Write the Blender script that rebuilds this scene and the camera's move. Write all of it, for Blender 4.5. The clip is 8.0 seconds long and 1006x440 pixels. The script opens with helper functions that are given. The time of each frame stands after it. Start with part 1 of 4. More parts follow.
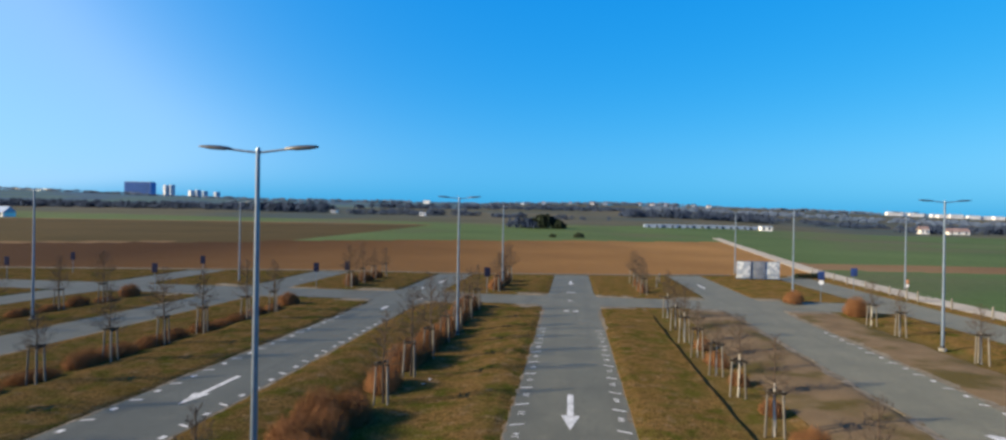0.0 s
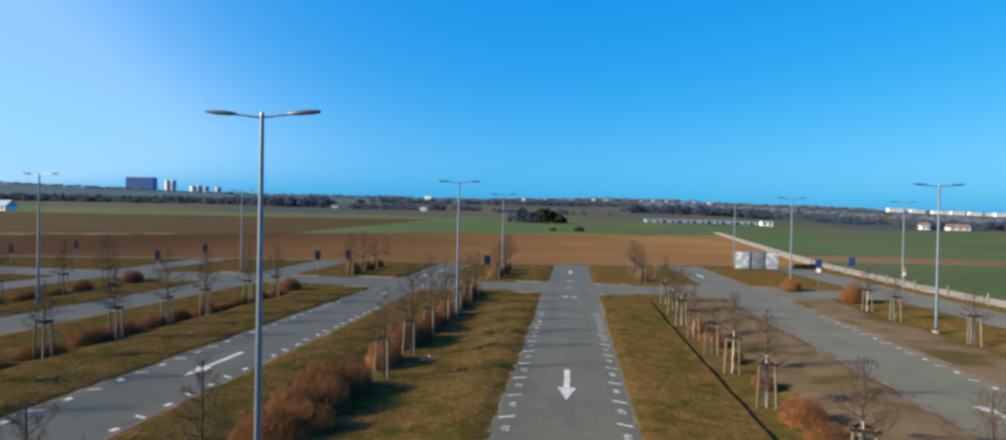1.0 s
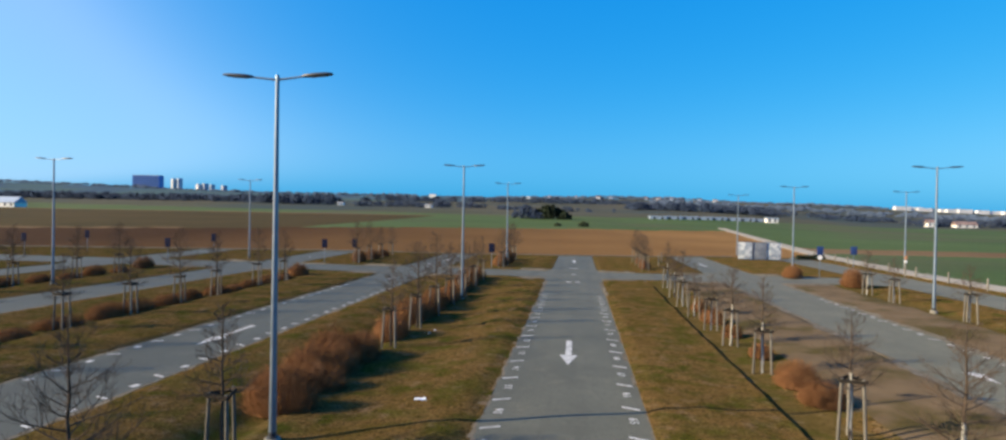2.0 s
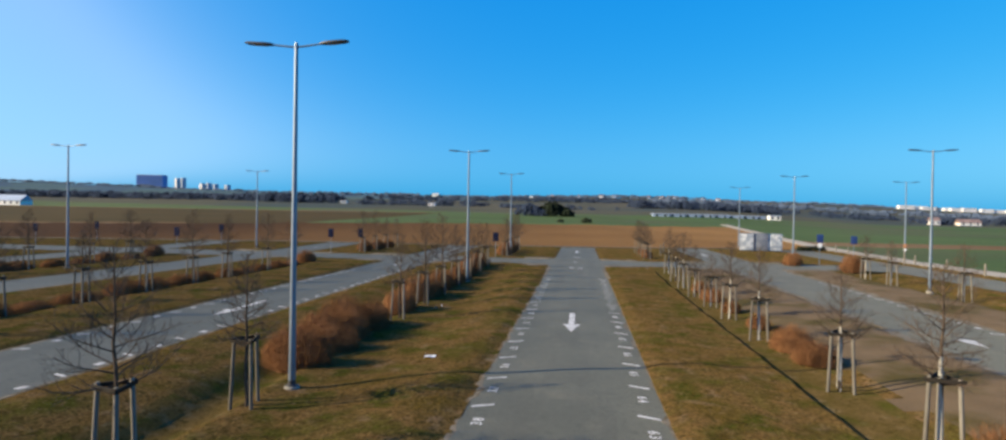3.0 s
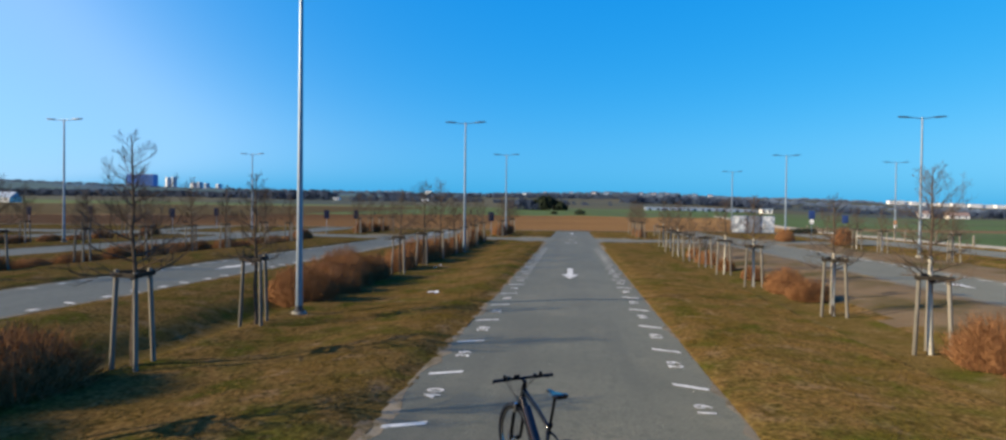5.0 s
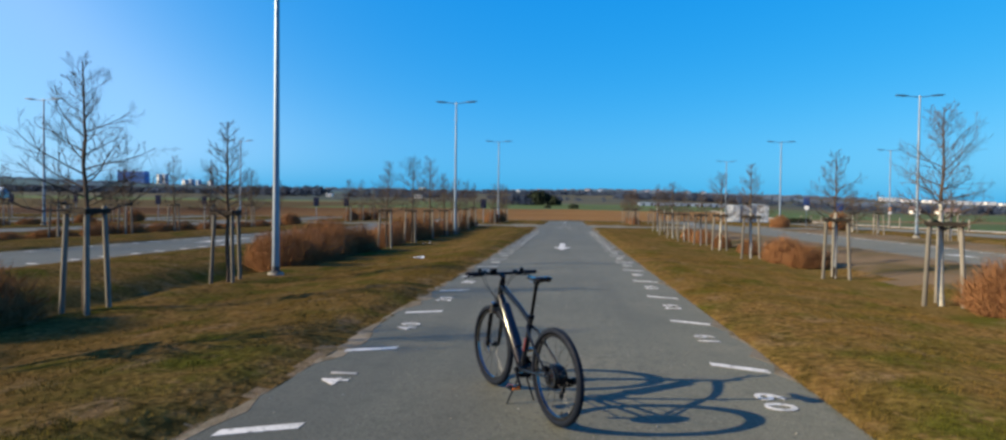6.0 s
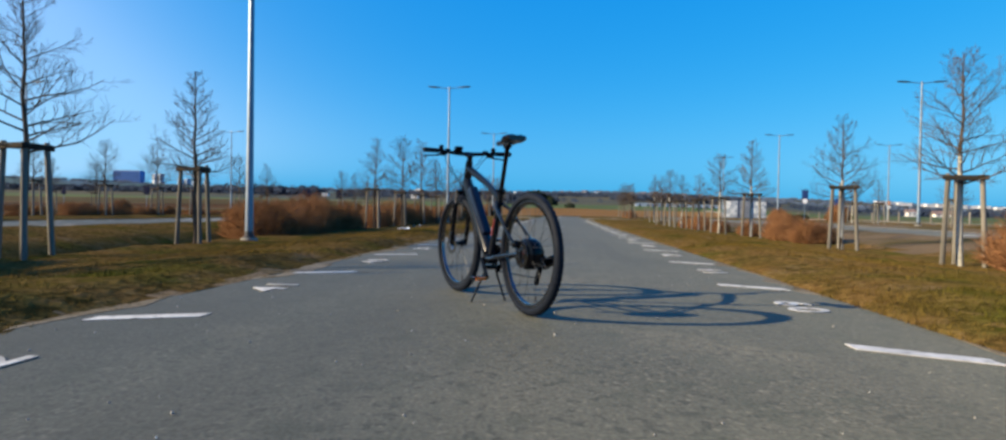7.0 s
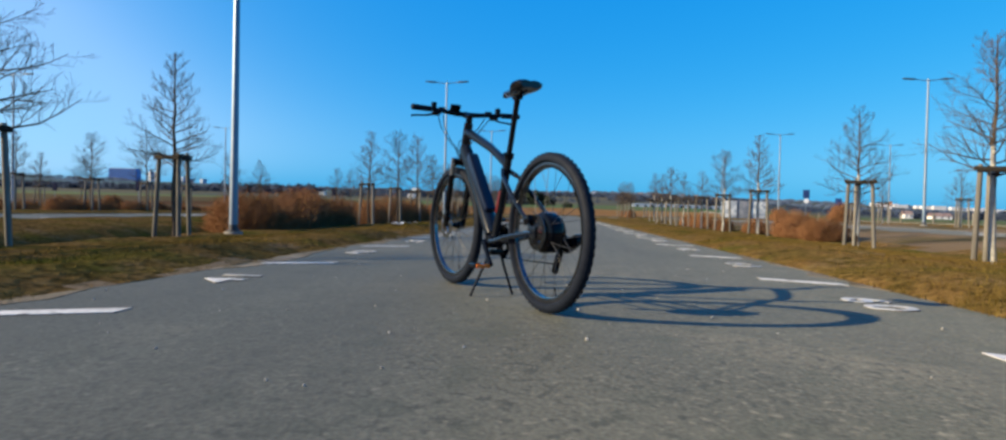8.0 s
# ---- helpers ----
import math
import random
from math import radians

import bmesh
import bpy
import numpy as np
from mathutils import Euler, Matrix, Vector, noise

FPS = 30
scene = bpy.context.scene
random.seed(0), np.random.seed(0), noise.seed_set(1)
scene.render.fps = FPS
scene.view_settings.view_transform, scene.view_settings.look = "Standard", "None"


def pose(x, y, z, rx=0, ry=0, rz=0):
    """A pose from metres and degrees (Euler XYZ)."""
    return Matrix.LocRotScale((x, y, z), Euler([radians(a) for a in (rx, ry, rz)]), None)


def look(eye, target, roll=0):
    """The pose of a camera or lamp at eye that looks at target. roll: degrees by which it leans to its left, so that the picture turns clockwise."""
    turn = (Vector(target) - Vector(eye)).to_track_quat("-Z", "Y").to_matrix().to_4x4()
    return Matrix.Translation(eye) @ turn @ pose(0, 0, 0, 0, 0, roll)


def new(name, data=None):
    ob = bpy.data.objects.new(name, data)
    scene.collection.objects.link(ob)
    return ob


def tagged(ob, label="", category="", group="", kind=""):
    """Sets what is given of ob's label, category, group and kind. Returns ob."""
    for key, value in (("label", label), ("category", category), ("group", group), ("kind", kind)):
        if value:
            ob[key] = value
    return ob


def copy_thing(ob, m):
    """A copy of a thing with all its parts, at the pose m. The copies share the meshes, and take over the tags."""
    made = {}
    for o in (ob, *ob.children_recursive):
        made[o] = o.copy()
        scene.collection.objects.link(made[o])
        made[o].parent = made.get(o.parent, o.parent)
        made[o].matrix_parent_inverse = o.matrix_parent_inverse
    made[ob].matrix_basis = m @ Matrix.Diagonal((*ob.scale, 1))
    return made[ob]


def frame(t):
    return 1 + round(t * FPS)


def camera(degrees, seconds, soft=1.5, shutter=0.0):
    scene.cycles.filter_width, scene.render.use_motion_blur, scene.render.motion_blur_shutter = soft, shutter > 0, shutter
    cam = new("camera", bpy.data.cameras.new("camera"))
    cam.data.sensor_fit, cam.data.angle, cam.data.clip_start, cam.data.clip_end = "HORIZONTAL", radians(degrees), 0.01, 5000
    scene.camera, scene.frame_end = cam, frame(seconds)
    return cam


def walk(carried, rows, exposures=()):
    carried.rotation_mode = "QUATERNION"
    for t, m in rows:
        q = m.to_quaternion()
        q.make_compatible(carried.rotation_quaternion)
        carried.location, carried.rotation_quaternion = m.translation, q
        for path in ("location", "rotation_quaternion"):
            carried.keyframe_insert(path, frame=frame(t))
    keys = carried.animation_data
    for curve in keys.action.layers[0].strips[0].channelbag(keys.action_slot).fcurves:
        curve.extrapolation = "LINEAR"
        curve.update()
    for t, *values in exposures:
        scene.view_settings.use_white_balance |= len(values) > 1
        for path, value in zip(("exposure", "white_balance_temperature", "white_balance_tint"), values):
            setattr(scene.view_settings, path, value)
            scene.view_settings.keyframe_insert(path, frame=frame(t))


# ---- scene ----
cam = camera(80.0, 8.0, soft=2.5)
PATH = [
    (0, (-0.111, 4.164, 7.515), (-0.339, 6.151, 7.513), 0.9),
    (0.5, (-0.06, 3.996, 7.178), (-0.285, 5.983, 7.167), 1.0),
    (1, (0.063, 3.734, 6.724), (-0.168, 5.72, 6.709), 1.0),
    (1.5, (0.161, 3.412, 6.212), (-0.079, 5.397, 6.193), 1.0),
    (3, (0.236, 2.118, 4.615), (-0.02, 4.101, 4.593), 1.0),
    (3.5, (0.168, 1.793, 4.102), (-0.088, 3.776, 4.074), 0.8),
    (4, (0.078, 1.592, 3.645), (-0.174, 3.576, 3.615), 0.8),
    (4.5, (0.046, 1.566, 3.162), (-0.198, 3.551, 3.136), 0.8),
    (6, (0.135, 2.494, 1.574), (-0.077, 4.482, 1.538), 0.7),
    (6.5, (0.217, 2.978, 0.978), (0.01, 4.966, 0.94), 0.9),
    (7, (0.262, 3.404, 0.619), (0.061, 5.394, 0.589), 1.0),
    (7.5, (0.219, 3.837, 0.471), (0.023, 5.827, 0.441), 1.3),
    (8, (0.131, 4.186, 0.468), (-0.06, 6.177, 0.438), 1.3),
]
walk(cam, [(t, look(eye, target, roll)) for t, eye, target, roll in PATH])

# ---- light ----
TO_SUN = Vector((-2.15, -0.72, 1.0)).normalized()
world = bpy.data.worlds.new("sky")
scene.world = world
world.use_nodes = True
wn, wl = world.node_tree.nodes, world.node_tree.links
sky = wn.new("ShaderNodeTexSky")
sky.sky_type = "NISHITA"
sky.sun_disc = False
sky.sun_elevation = math.asin(TO_SUN.z)
sky.sun_rotation = math.atan2(TO_SUN.x, TO_SUN.y)
sky.air_density, sky.dust_density, sky.ozone_density = 1.0, 1.0, 3.0
split, join = wn.new("ShaderNodeSeparateColor"), wn.new("ShaderNodeCombineColor")
wl.new(sky.outputs[0], split.inputs[0])
for k, (power, tint) in enumerate(((2.1, 0.03), (0.57, 1.365), (0.22, 4.22))):  # a deep azure sky that pales towards the horizon
    bend, scale_up = wn.new("ShaderNodeMath"), wn.new("ShaderNodeMath")
    bend.operation, scale_up.operation = "POWER", "MULTIPLY"
    bend.inputs[1].default_value, scale_up.inputs[1].default_value = power, tint
    wl.new(split.outputs[k], bend.inputs[0])
    wl.new(bend.outputs[0], scale_up.inputs[0])
    wl.new(scale_up.outputs[0], join.inputs[k])
haze = wn.new("ShaderNodeTexSky")  # thin haze, whiter towards the sun and the horizon
haze.sky_type, haze.sun_disc = "NISHITA", False
haze.sun_elevation, haze.sun_rotation = sky.sun_elevation, sky.sun_rotation
haze.air_density, haze.dust_density, haze.ozone_density = 0.0, 8.0, 0.0
veil, thick, dense, low, cap, level = (wn.new("ShaderNode" + kind) for kind in ("SeparateColor", "Math", "Math", "Math", "Math", "Math"))
for node, job in ((thick, "POWER"), (dense, "POWER"), (low, "MULTIPLY"), (cap, "SMOOTH_MIN"), (level, "MULTIPLY")):
    node.operation = job
thick.inputs[1].default_value, dense.inputs[1].default_value, cap.inputs[1].default_value, level.inputs[1].default_value = 2.3, 2.0, 9.0, 0.165
wl.new(haze.outputs[0], veil.inputs[0])
wl.new(split.outputs[0], thick.inputs[0])  # the longer the way through the air, the more haze
wl.new(veil.outputs[1], dense.inputs[0])
wl.new(dense.outputs[0], low.inputs[0])
wl.new(thick.outputs[0], low.inputs[1])
cap.inputs[2].default_value = 8.0
wl.new(low.outputs[0], cap.inputs[0])
wl.new(cap.outputs[0], level.inputs[0])
white = wn.new("ShaderNodeCombineColor")
for k, tone in enumerate((1.2, 0.85, 0.65)):
    shade = wn.new("ShaderNodeMath")
    shade.operation, shade.inputs[1].default_value = "MULTIPLY", tone
    wl.new(level.outputs[0], shade.inputs[0])
    wl.new(shade.outputs[0], white.inputs[k])
total = wn.new("ShaderNodeMix")
total.data_type, total.blend_type, total.inputs[0].default_value = "RGBA", "ADD", 1.0
wl.new(join.outputs[0], total.inputs[6])
wl.new(white.outputs[0], total.inputs[7])
wl.new(total.outputs[2], wn["Background"].inputs["Color"])
wn["Background"].inputs["Strength"].default_value = 0.075
sun = new("sun", bpy.data.lights.new("sun", "SUN"))
sun.data.energy, sun.data.angle, sun.data.color = 5.0, radians(0.53), (1.0, 0.82, 0.54)
sun.matrix_world = look(TO_SUN * 50, (0, 0, 0))
scene.view_settings.exposure = 1.0


# ---- materials ----
def material(name, colors, scale=4.0, rough=0.85, metal=0.0, bump=0.0, bump_scale=60.0, fine=0.0, mottle=(), gloss=0.5, light_drift=None, streak=None, island=0.0, per_object=0.0, stretch=(1, 1, 1), matt=0.0):
    """Noise between colours at one scale, a finer grain over it, patches of a second colour, relief by a finer noise."""
    m = bpy.data.materials.new(name)
    m.use_nodes = True
    n, l = m.node_tree.nodes, m.node_tree.links
    bsdf = n["Principled BSDF"]
    bsdf.inputs["Roughness"].default_value, bsdf.inputs["Metallic"].default_value = rough, metal
    bsdf.inputs["Specular IOR Level"].default_value = gloss
    bsdf.inputs["Diffuse Roughness"].default_value = matt
    geo = n.new("ShaderNodeNewGeometry")
    mapping = n.new("ShaderNodeMapping")
    mapping.inputs["Scale"].default_value = stretch
    l.new(geo.outputs["Position"], mapping.inputs["Vector"])

    def noise_at(s, detail=5.0):
        t = n.new("ShaderNodeTexNoise")
        t.inputs["Scale"].default_value, t.inputs["Detail"].default_value = s, detail
        l.new(mapping.outputs[0], t.inputs["Vector"])
        return t.outputs["Fac"]

    ramp = n.new("ShaderNodeValToRGB")
    ramp.color_ramp.elements[0].position, ramp.color_ramp.elements[1].position = 0.33, 0.67
    ramp.color_ramp.elements[0].color, ramp.color_ramp.elements[1].color = (*colors[0], 1), (*colors[-1], 1)
    if len(colors) == 3:
        ramp.color_ramp.elements.new(0.5).color = (*colors[1], 1)
    l.new(noise_at(scale), ramp.inputs["Fac"])
    out = ramp.outputs["Color"]

    def mix(kind, factor, a, b):
        x = n.new("ShaderNodeMix")
        x.data_type, x.blend_type = "RGBA", kind
        for socket, value in ((x.inputs[0], factor), (x.inputs[6], a), (x.inputs[7], b)):
            if isinstance(value, (int, float)):
                socket.default_value = value
            elif isinstance(value, tuple):
                socket.default_value = (*value, 1)
            else:
                l.new(value, socket)
        return x.outputs[2]

    def spread(socket, lo, hi, a, b):
        r = n.new("ShaderNodeMapRange")
        for i, v in zip((1, 2, 3, 4), (lo, hi, a, b)):
            r.inputs[i].default_value = v
        l.new(socket, r.inputs[0])
        return r.outputs[0]

    # Base colour shifts along x, standing in for how sunlight changes across a field.
    if light_drift:
        axes = n.new("ShaderNodeSeparateXYZ")
        l.new(geo.outputs["Position"], axes.inputs[0])
        out = mix("MIX", spread(axes.outputs[0], light_drift[1], light_drift[2], 0.0, 1.0), light_drift[0], out)
    for color, s, lo, hi in mottle:
        out = mix("MIX", spread(noise_at(s, 6.0), lo, hi, 0.0, 1.0), out, color)
    if streak:
        long = n.new("ShaderNodeMapping")
        long.inputs["Scale"].default_value = (1, 0.05, 1)
        l.new(geo.outputs["Position"], long.inputs["Vector"])
        t = n.new("ShaderNodeTexNoise")
        t.inputs["Scale"].default_value, t.inputs["Detail"].default_value = streak[1], 4.0
        l.new(long.outputs[0], t.inputs["Vector"])
        out = mix("MIX", spread(t.outputs["Fac"], streak[2], streak[3], 0.0, 0.7), out, streak[0])
    if fine:
        g = spread(noise_at(bump_scale, 3.0), 0.3, 0.7, 1 - fine, 1 + fine)
        c = n.new("ShaderNodeCombineColor")
        for i in range(3):
            l.new(g, c.inputs[i])
        out = mix("MULTIPLY", 1.0, out, c.outputs[0])
    for amount, source in ((island, geo.outputs["Random Per Island"]), (per_object, None)):
        if amount:
            if source is None:
                source = n.new("ShaderNodeObjectInfo").outputs["Random"]
            g = spread(source, 0.0, 1.0, 1 - amount, 1 + amount)
            c = n.new("ShaderNodeCombineColor")
            for i in range(3):
                l.new(g, c.inputs[i])
            out = mix("MULTIPLY", 1.0, out, c.outputs[0])
    l.new(out, bsdf.inputs["Base Color"])
    if bump:
        b = n.new("ShaderNodeBump")
        b.inputs["Strength"].default_value, b.inputs["Distance"].default_value = 0.6, bump
        l.new(noise_at(bump_scale, 6.0), b.inputs["Height"])
        l.new(b.outputs[0], bsdf.inputs["Normal"])
    return m


M = {
    "asphalt": material("asphalt", [(0.07666, 0.07679, 0.05886), (0.09919, 0.09842, 0.0761)], 0.35, 0.72, bump=0.0022, bump_scale=70, fine=0.3, gloss=0.28, matt=0.5,
                        mottle=[((0.1195, 0.1125, 0.08422), 0.9, 0.55, 0.76), ((0.05975, 0.06056, 0.04668), 0.25, 0.55, 0.73), ((0.05637, 0.05732, 0.04465), 24.0, 0.54, 0.64), ((0.1307, 0.1244, 0.09742), 34.0, 0.57, 0.68), ((0.06538, 0.06813, 0.05074), 5.0, 0.54, 0.7)],
                        streak=((0.06652, 0.06597, 0.05175), 1.1, 0.5, 0.68)),
    "turf": material("turf", [(0.07821, 0.05295, 0.01525), (0.1042, 0.06375, 0.0244), (0.05414, 0.051, 0.01118)], 0.45, 0.95, bump=0.04, bump_scale=14, fine=0.45, gloss=0.0, matt=0.4,
                     mottle=[((0.1354, 0.09023, 0.05287), 1.3, 0.57, 0.72), ((0.0401, 0.04315, 0.008133), 0.8, 0.52, 0.66), ((0.1063, 0.07159, 0.0305), 6.0, 0.55, 0.7), ((0.0421, 0.0304, 0.01017), 3.3, 0.56, 0.7), ((0.03409, 0.02747, 0.009149), 9.0, 0.55, 0.67)]),
    "litter": material("litter", [(0.066, 0.048, 0.016), (0.090, 0.062, 0.025)], 1.5, 0.95, bump=0.012, bump_scale=30, fine=0.4, gloss=0.0, matt=0.4,
                       mottle=[((0.046, 0.046, 0.010), 0.9, 0.5, 0.65), ((0.110, 0.082, 0.044), 1.9, 0.56, 0.75), ((0.040, 0.031, 0.010), 7.0, 0.54, 0.68)]),
    "gravel_stall": material("gravel_stall", [(0.082, 0.05934, 0.03604), (0.112, 0.0817, 0.05032)], 0.6, 0.95, bump=0.02, bump_scale=40, fine=0.3,
                             mottle=[((0.052, 0.04128, 0.0136), 0.35, 0.5, 0.62)], gloss=0.08, matt=0.4),
    # Darker towards -x: the fall of sun on the furrows, painted into the soil colour.
    "ploughed": material("ploughed", [(0.22, 0.118, 0.040), (0.31, 0.170, 0.060)], 0.035, 0.95, bump=0.15, bump_scale=3, fine=0.15, gloss=0.05,
                         light_drift=((0.044, 0.020, 0.006), -80, 70)),
    "crop": material("crop", [(0.050, 0.080, 0.024), (0.074, 0.104, 0.034)], 0.02, 0.95, fine=0.15, bump_scale=1.5, mottle=[((0.085, 0.076, 0.042), 0.012, 0.5, 0.66)], gloss=0.08),
    # Greyed meadow and blue hillside below: aerial haze is part of the base colour.
    "hazy_meadow": material("hazy_meadow", [(0.066, 0.068, 0.046), (0.10, 0.088, 0.064)], 0.012, 0.95, fine=0.15, bump_scale=0.6, gloss=0.02, mottle=[((0.052, 0.066, 0.064), 0.006, 0.5, 0.6)]),
    "hazy_hillside": material("hazy_hillside", [(0.046, 0.076, 0.116), (0.056, 0.088, 0.124)], 0.006, 0.95, fine=0.12, bump_scale=0.05, gloss=0.02,
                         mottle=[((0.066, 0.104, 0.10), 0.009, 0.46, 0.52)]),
    "stubble": material("stubble", [(0.048, 0.036, 0.012), (0.068, 0.046, 0.016)], 0.03, 0.95, fine=0.12, bump_scale=2, gloss=0.05),
    "dry_field": material("dry_field", [(0.13, 0.08, 0.04), (0.17, 0.108, 0.055)], 0.03, 0.95, fine=0.12, bump_scale=2, gloss=0.05),
    "dirt_edge": material("dirt_edge", [(0.12, 0.1, 0.072), (0.18, 0.155, 0.12)], 1.2, 0.95, fine=0.25, bump_scale=50, bump=0.01, gloss=0.08,
                          mottle=[((0.09, 0.07, 0.04), 3.0, 0.5, 0.65)]),
    "bare_earth": material("bare_earth", [(0.15, 0.104, 0.062), (0.20, 0.145, 0.092)], 1.6, 0.95, fine=0.3, bump_scale=45, bump=0.012, gloss=0.0, matt=0.4,
                           mottle=[((0.085, 0.064, 0.026), 2.6, 0.5, 0.62), ((0.10, 0.075, 0.04), 11.0, 0.53, 0.66)]),
    "track": material("track", [(0.285, 0.247, 0.195), (0.360, 0.323, 0.262)], 0.3, 0.95, fine=0.15, bump_scale=10, gloss=0.08),
    "paint": material("paint", [(0.40, 0.395, 0.375), (0.54, 0.53, 0.51)], 6, 0.7, fine=0.2, bump_scale=60, mottle=[((0.17, 0.167, 0.155), 14, 0.57, 0.66), ((0.27, 0.265, 0.25), 2.2, 0.5, 0.65)]),
    "galvanised": material("galvanised", [(0.13, 0.18, 0.24), (0.17, 0.22, 0.28)], 3, 0.42, 0.6),
    "lamp_head": material("lamp_head", [(0.018, 0.022, 0.03), (0.026, 0.03, 0.04)], 6, 0.5),
    "lens": material("lens", [(0.10, 0.105, 0.11), (0.14, 0.145, 0.15)], 6, 0.3),
    "concrete": material("concrete", [(0.17, 0.16, 0.14), (0.24, 0.23, 0.205)], 5, 0.9, bump=0.006, fine=0.2, gloss=0.08),
    "stake": material("stake", [(0.115, 0.107, 0.092), (0.165, 0.154, 0.134)], 3, 0.85, bump=0.004, bump_scale=80, fine=0.2, per_object=0.25, stretch=(6, 6, 0.8), gloss=0.08),
    "rail": material("rail", [(0.02, 0.018, 0.015), (0.036, 0.031, 0.026)], 4, 0.85, bump=0.004, bump_scale=80, fine=0.2, gloss=0.08),
    "bark": material("bark", [(0.06, 0.045, 0.034), (0.095, 0.073, 0.056)], 9, 0.9, bump=0.004, bump_scale=120, fine=0.25, gloss=0.05),
    "limewash": material("limewash", [(0.28, 0.268, 0.23), (0.38, 0.366, 0.325)], 9, 0.9, fine=0.2, gloss=0.08),
    "twig": material("twig", [(0.1427, 0.07103, 0.03408), (0.2236, 0.1128, 0.05518)], 2.0, 0.9, island=0.35, per_object=0.12, gloss=0.0),
    "rubber": material("rubber", [(0.006, 0.008775, 0.01575), (0.009, 0.01235, 0.02025)], 30, 0.6, fine=0.2, bump_scale=300, gloss=0.08),
    "spoke_steel": material("spoke_steel", [(0.05, 0.05, 0.052), (0.08, 0.08, 0.082)], 20, 0.35, 0.8),
    "rim_alloy": material("rim_alloy", [(0.144, 0.144, 0.152), (0.208, 0.208, 0.216)], 8, 0.2, 1.0),
    "graphite": material("graphite", [(0.0045, 0.006, 0.010), (0.0065, 0.0085, 0.013)], 12, 0.12, gloss=0.3),
    "battery": material("battery", [(0.003, 0.007, 0.02), (0.005, 0.010, 0.027)], 10, 0.3, gloss=0.3),
    "black_part": material("black_part", [(0.0025, 0.003, 0.0045), (0.0045, 0.005, 0.007)], 20, 0.12, gloss=0.18),
    "bright_steel": material("bright_steel", [(0.5, 0.5, 0.51), (0.62, 0.62, 0.63)], 20, 0.22, 1.0),
    "saddle_skin": material("saddle_skin", [(0.004, 0.004, 0.006), (0.007, 0.007, 0.009)], 20, 0.12, gloss=0.5),
    "red_accent": material("red_accent", [(0.12, 0.008, 0.007), (0.15, 0.01, 0.009)], 20, 0.35),
    "amber": material("amber", [(0.75, 0.16, 0.02), (0.85, 0.22, 0.03)], 20, 0.25),
    "sign_blue": material("sign_blue", [(0.018, 0.04, 0.14), (0.025, 0.05, 0.17)], 2, 0.4),
    "sign_dark": material("sign_dark", [(0.008, 0.011, 0.03), (0.012, 0.016, 0.04)], 2, 0.9, gloss=0.05),
    "sign_white": material("sign_white", [(0.7, 0.7, 0.7), (0.8, 0.8, 0.8)], 2, 0.4),
    "board_print": material("board_print", [(0.2, 0.24, 0.3), (0.36, 0.4, 0.45)], 2.4, 0.6, gloss=0.2, mottle=[((0.5, 0.53, 0.56), 1.7, 0.5, 0.53)]),
    "board_grey": material("board_grey", [(0.11, 0.13, 0.17), (0.18, 0.2, 0.24)], 2.2, 0.6, gloss=0.2),
    "orange": material("orange", [(0.42, 0.19, 0.09), (0.5, 0.24, 0.12)], 3, 0.7),
    "tower_blue": material("tower_blue", [(0.035, 0.13, 0.40), (0.045, 0.15, 0.46)], 0.02, 0.5),
    "tower_pale": material("tower_pale", [(0.5, 0.52, 0.55), (0.62, 0.63, 0.65)], 0.05, 0.7),
    "tower_grey": material("tower_grey", [(0.22, 0.29, 0.41), (0.28, 0.35, 0.46)], 0.05, 0.7),
    "white_wall": material("white_wall", [(0.68, 0.67, 0.64), (0.8, 0.79, 0.76)], 0.1, 0.8),
    "roof": material("roof", [(0.16, 0.11, 0.10), (0.24, 0.17, 0.15)], 0.2, 0.85),
    "window_dark": material("window_dark", [(0.03, 0.04, 0.06), (0.05, 0.06, 0.08)], 0.5, 0.2),
    "straw": material("straw", [(0.09225, 0.06546, 0.0132), (0.1174, 0.07601, 0.02263), (0.05452, 0.05595, 0.008487)], 0.45, 0.95, island=0.25, gloss=0.0),
    "pebble": material("pebble", [(0.225, 0.210, 0.188), (0.450, 0.435, 0.405)], 40, 0.85, island=0.3),
    "evergreen": material("evergreen", [(0.010, 0.016, 0.011), (0.024, 0.034, 0.021)], 0.5, 0.9, island=0.3, gloss=0.08),
    # Bare woods tinted blue: the haze of distance is put into their base colour.
    "hazy_ridge_wood": material("hazy_ridge_wood", [(0.070, 0.100, 0.160), (0.084, 0.114, 0.175)], 0.01, 0.95, gloss=0.02),
    "hazy_far_wood": material("hazy_far_wood", [(0.026, 0.040, 0.074), (0.036, 0.050, 0.085)], 0.02, 0.95, gloss=0.02),
}


# ---- building helpers ----
def mesh_of(name, bm, mats, smooth=True):
    me = bpy.data.meshes.new(name)
    bm.normal_update()
    bm.to_mesh(me)
    bm.free()
    for m in mats if isinstance(mats, (list, tuple)) else [mats]:
        me.materials.append(m)
    if smooth:
        me.shade_smooth()
        me.set_sharp_from_angle(angle=radians(40))
    return me


def part(name, bm, mat, parent=None, label="", at=None, smooth=True):
    ob = new(name, mesh_of(name, bm, mat, smooth))
    ob.parent = parent
    if at is not None:
        ob.matrix_basis = at
    return tagged(ob, label)


def thing(name, at, label, category, group="", kind=""):
    ob = new(name)
    ob.empty_display_size = 0.2
    ob.matrix_basis = at
    return tagged(ob, label, category, group, kind)


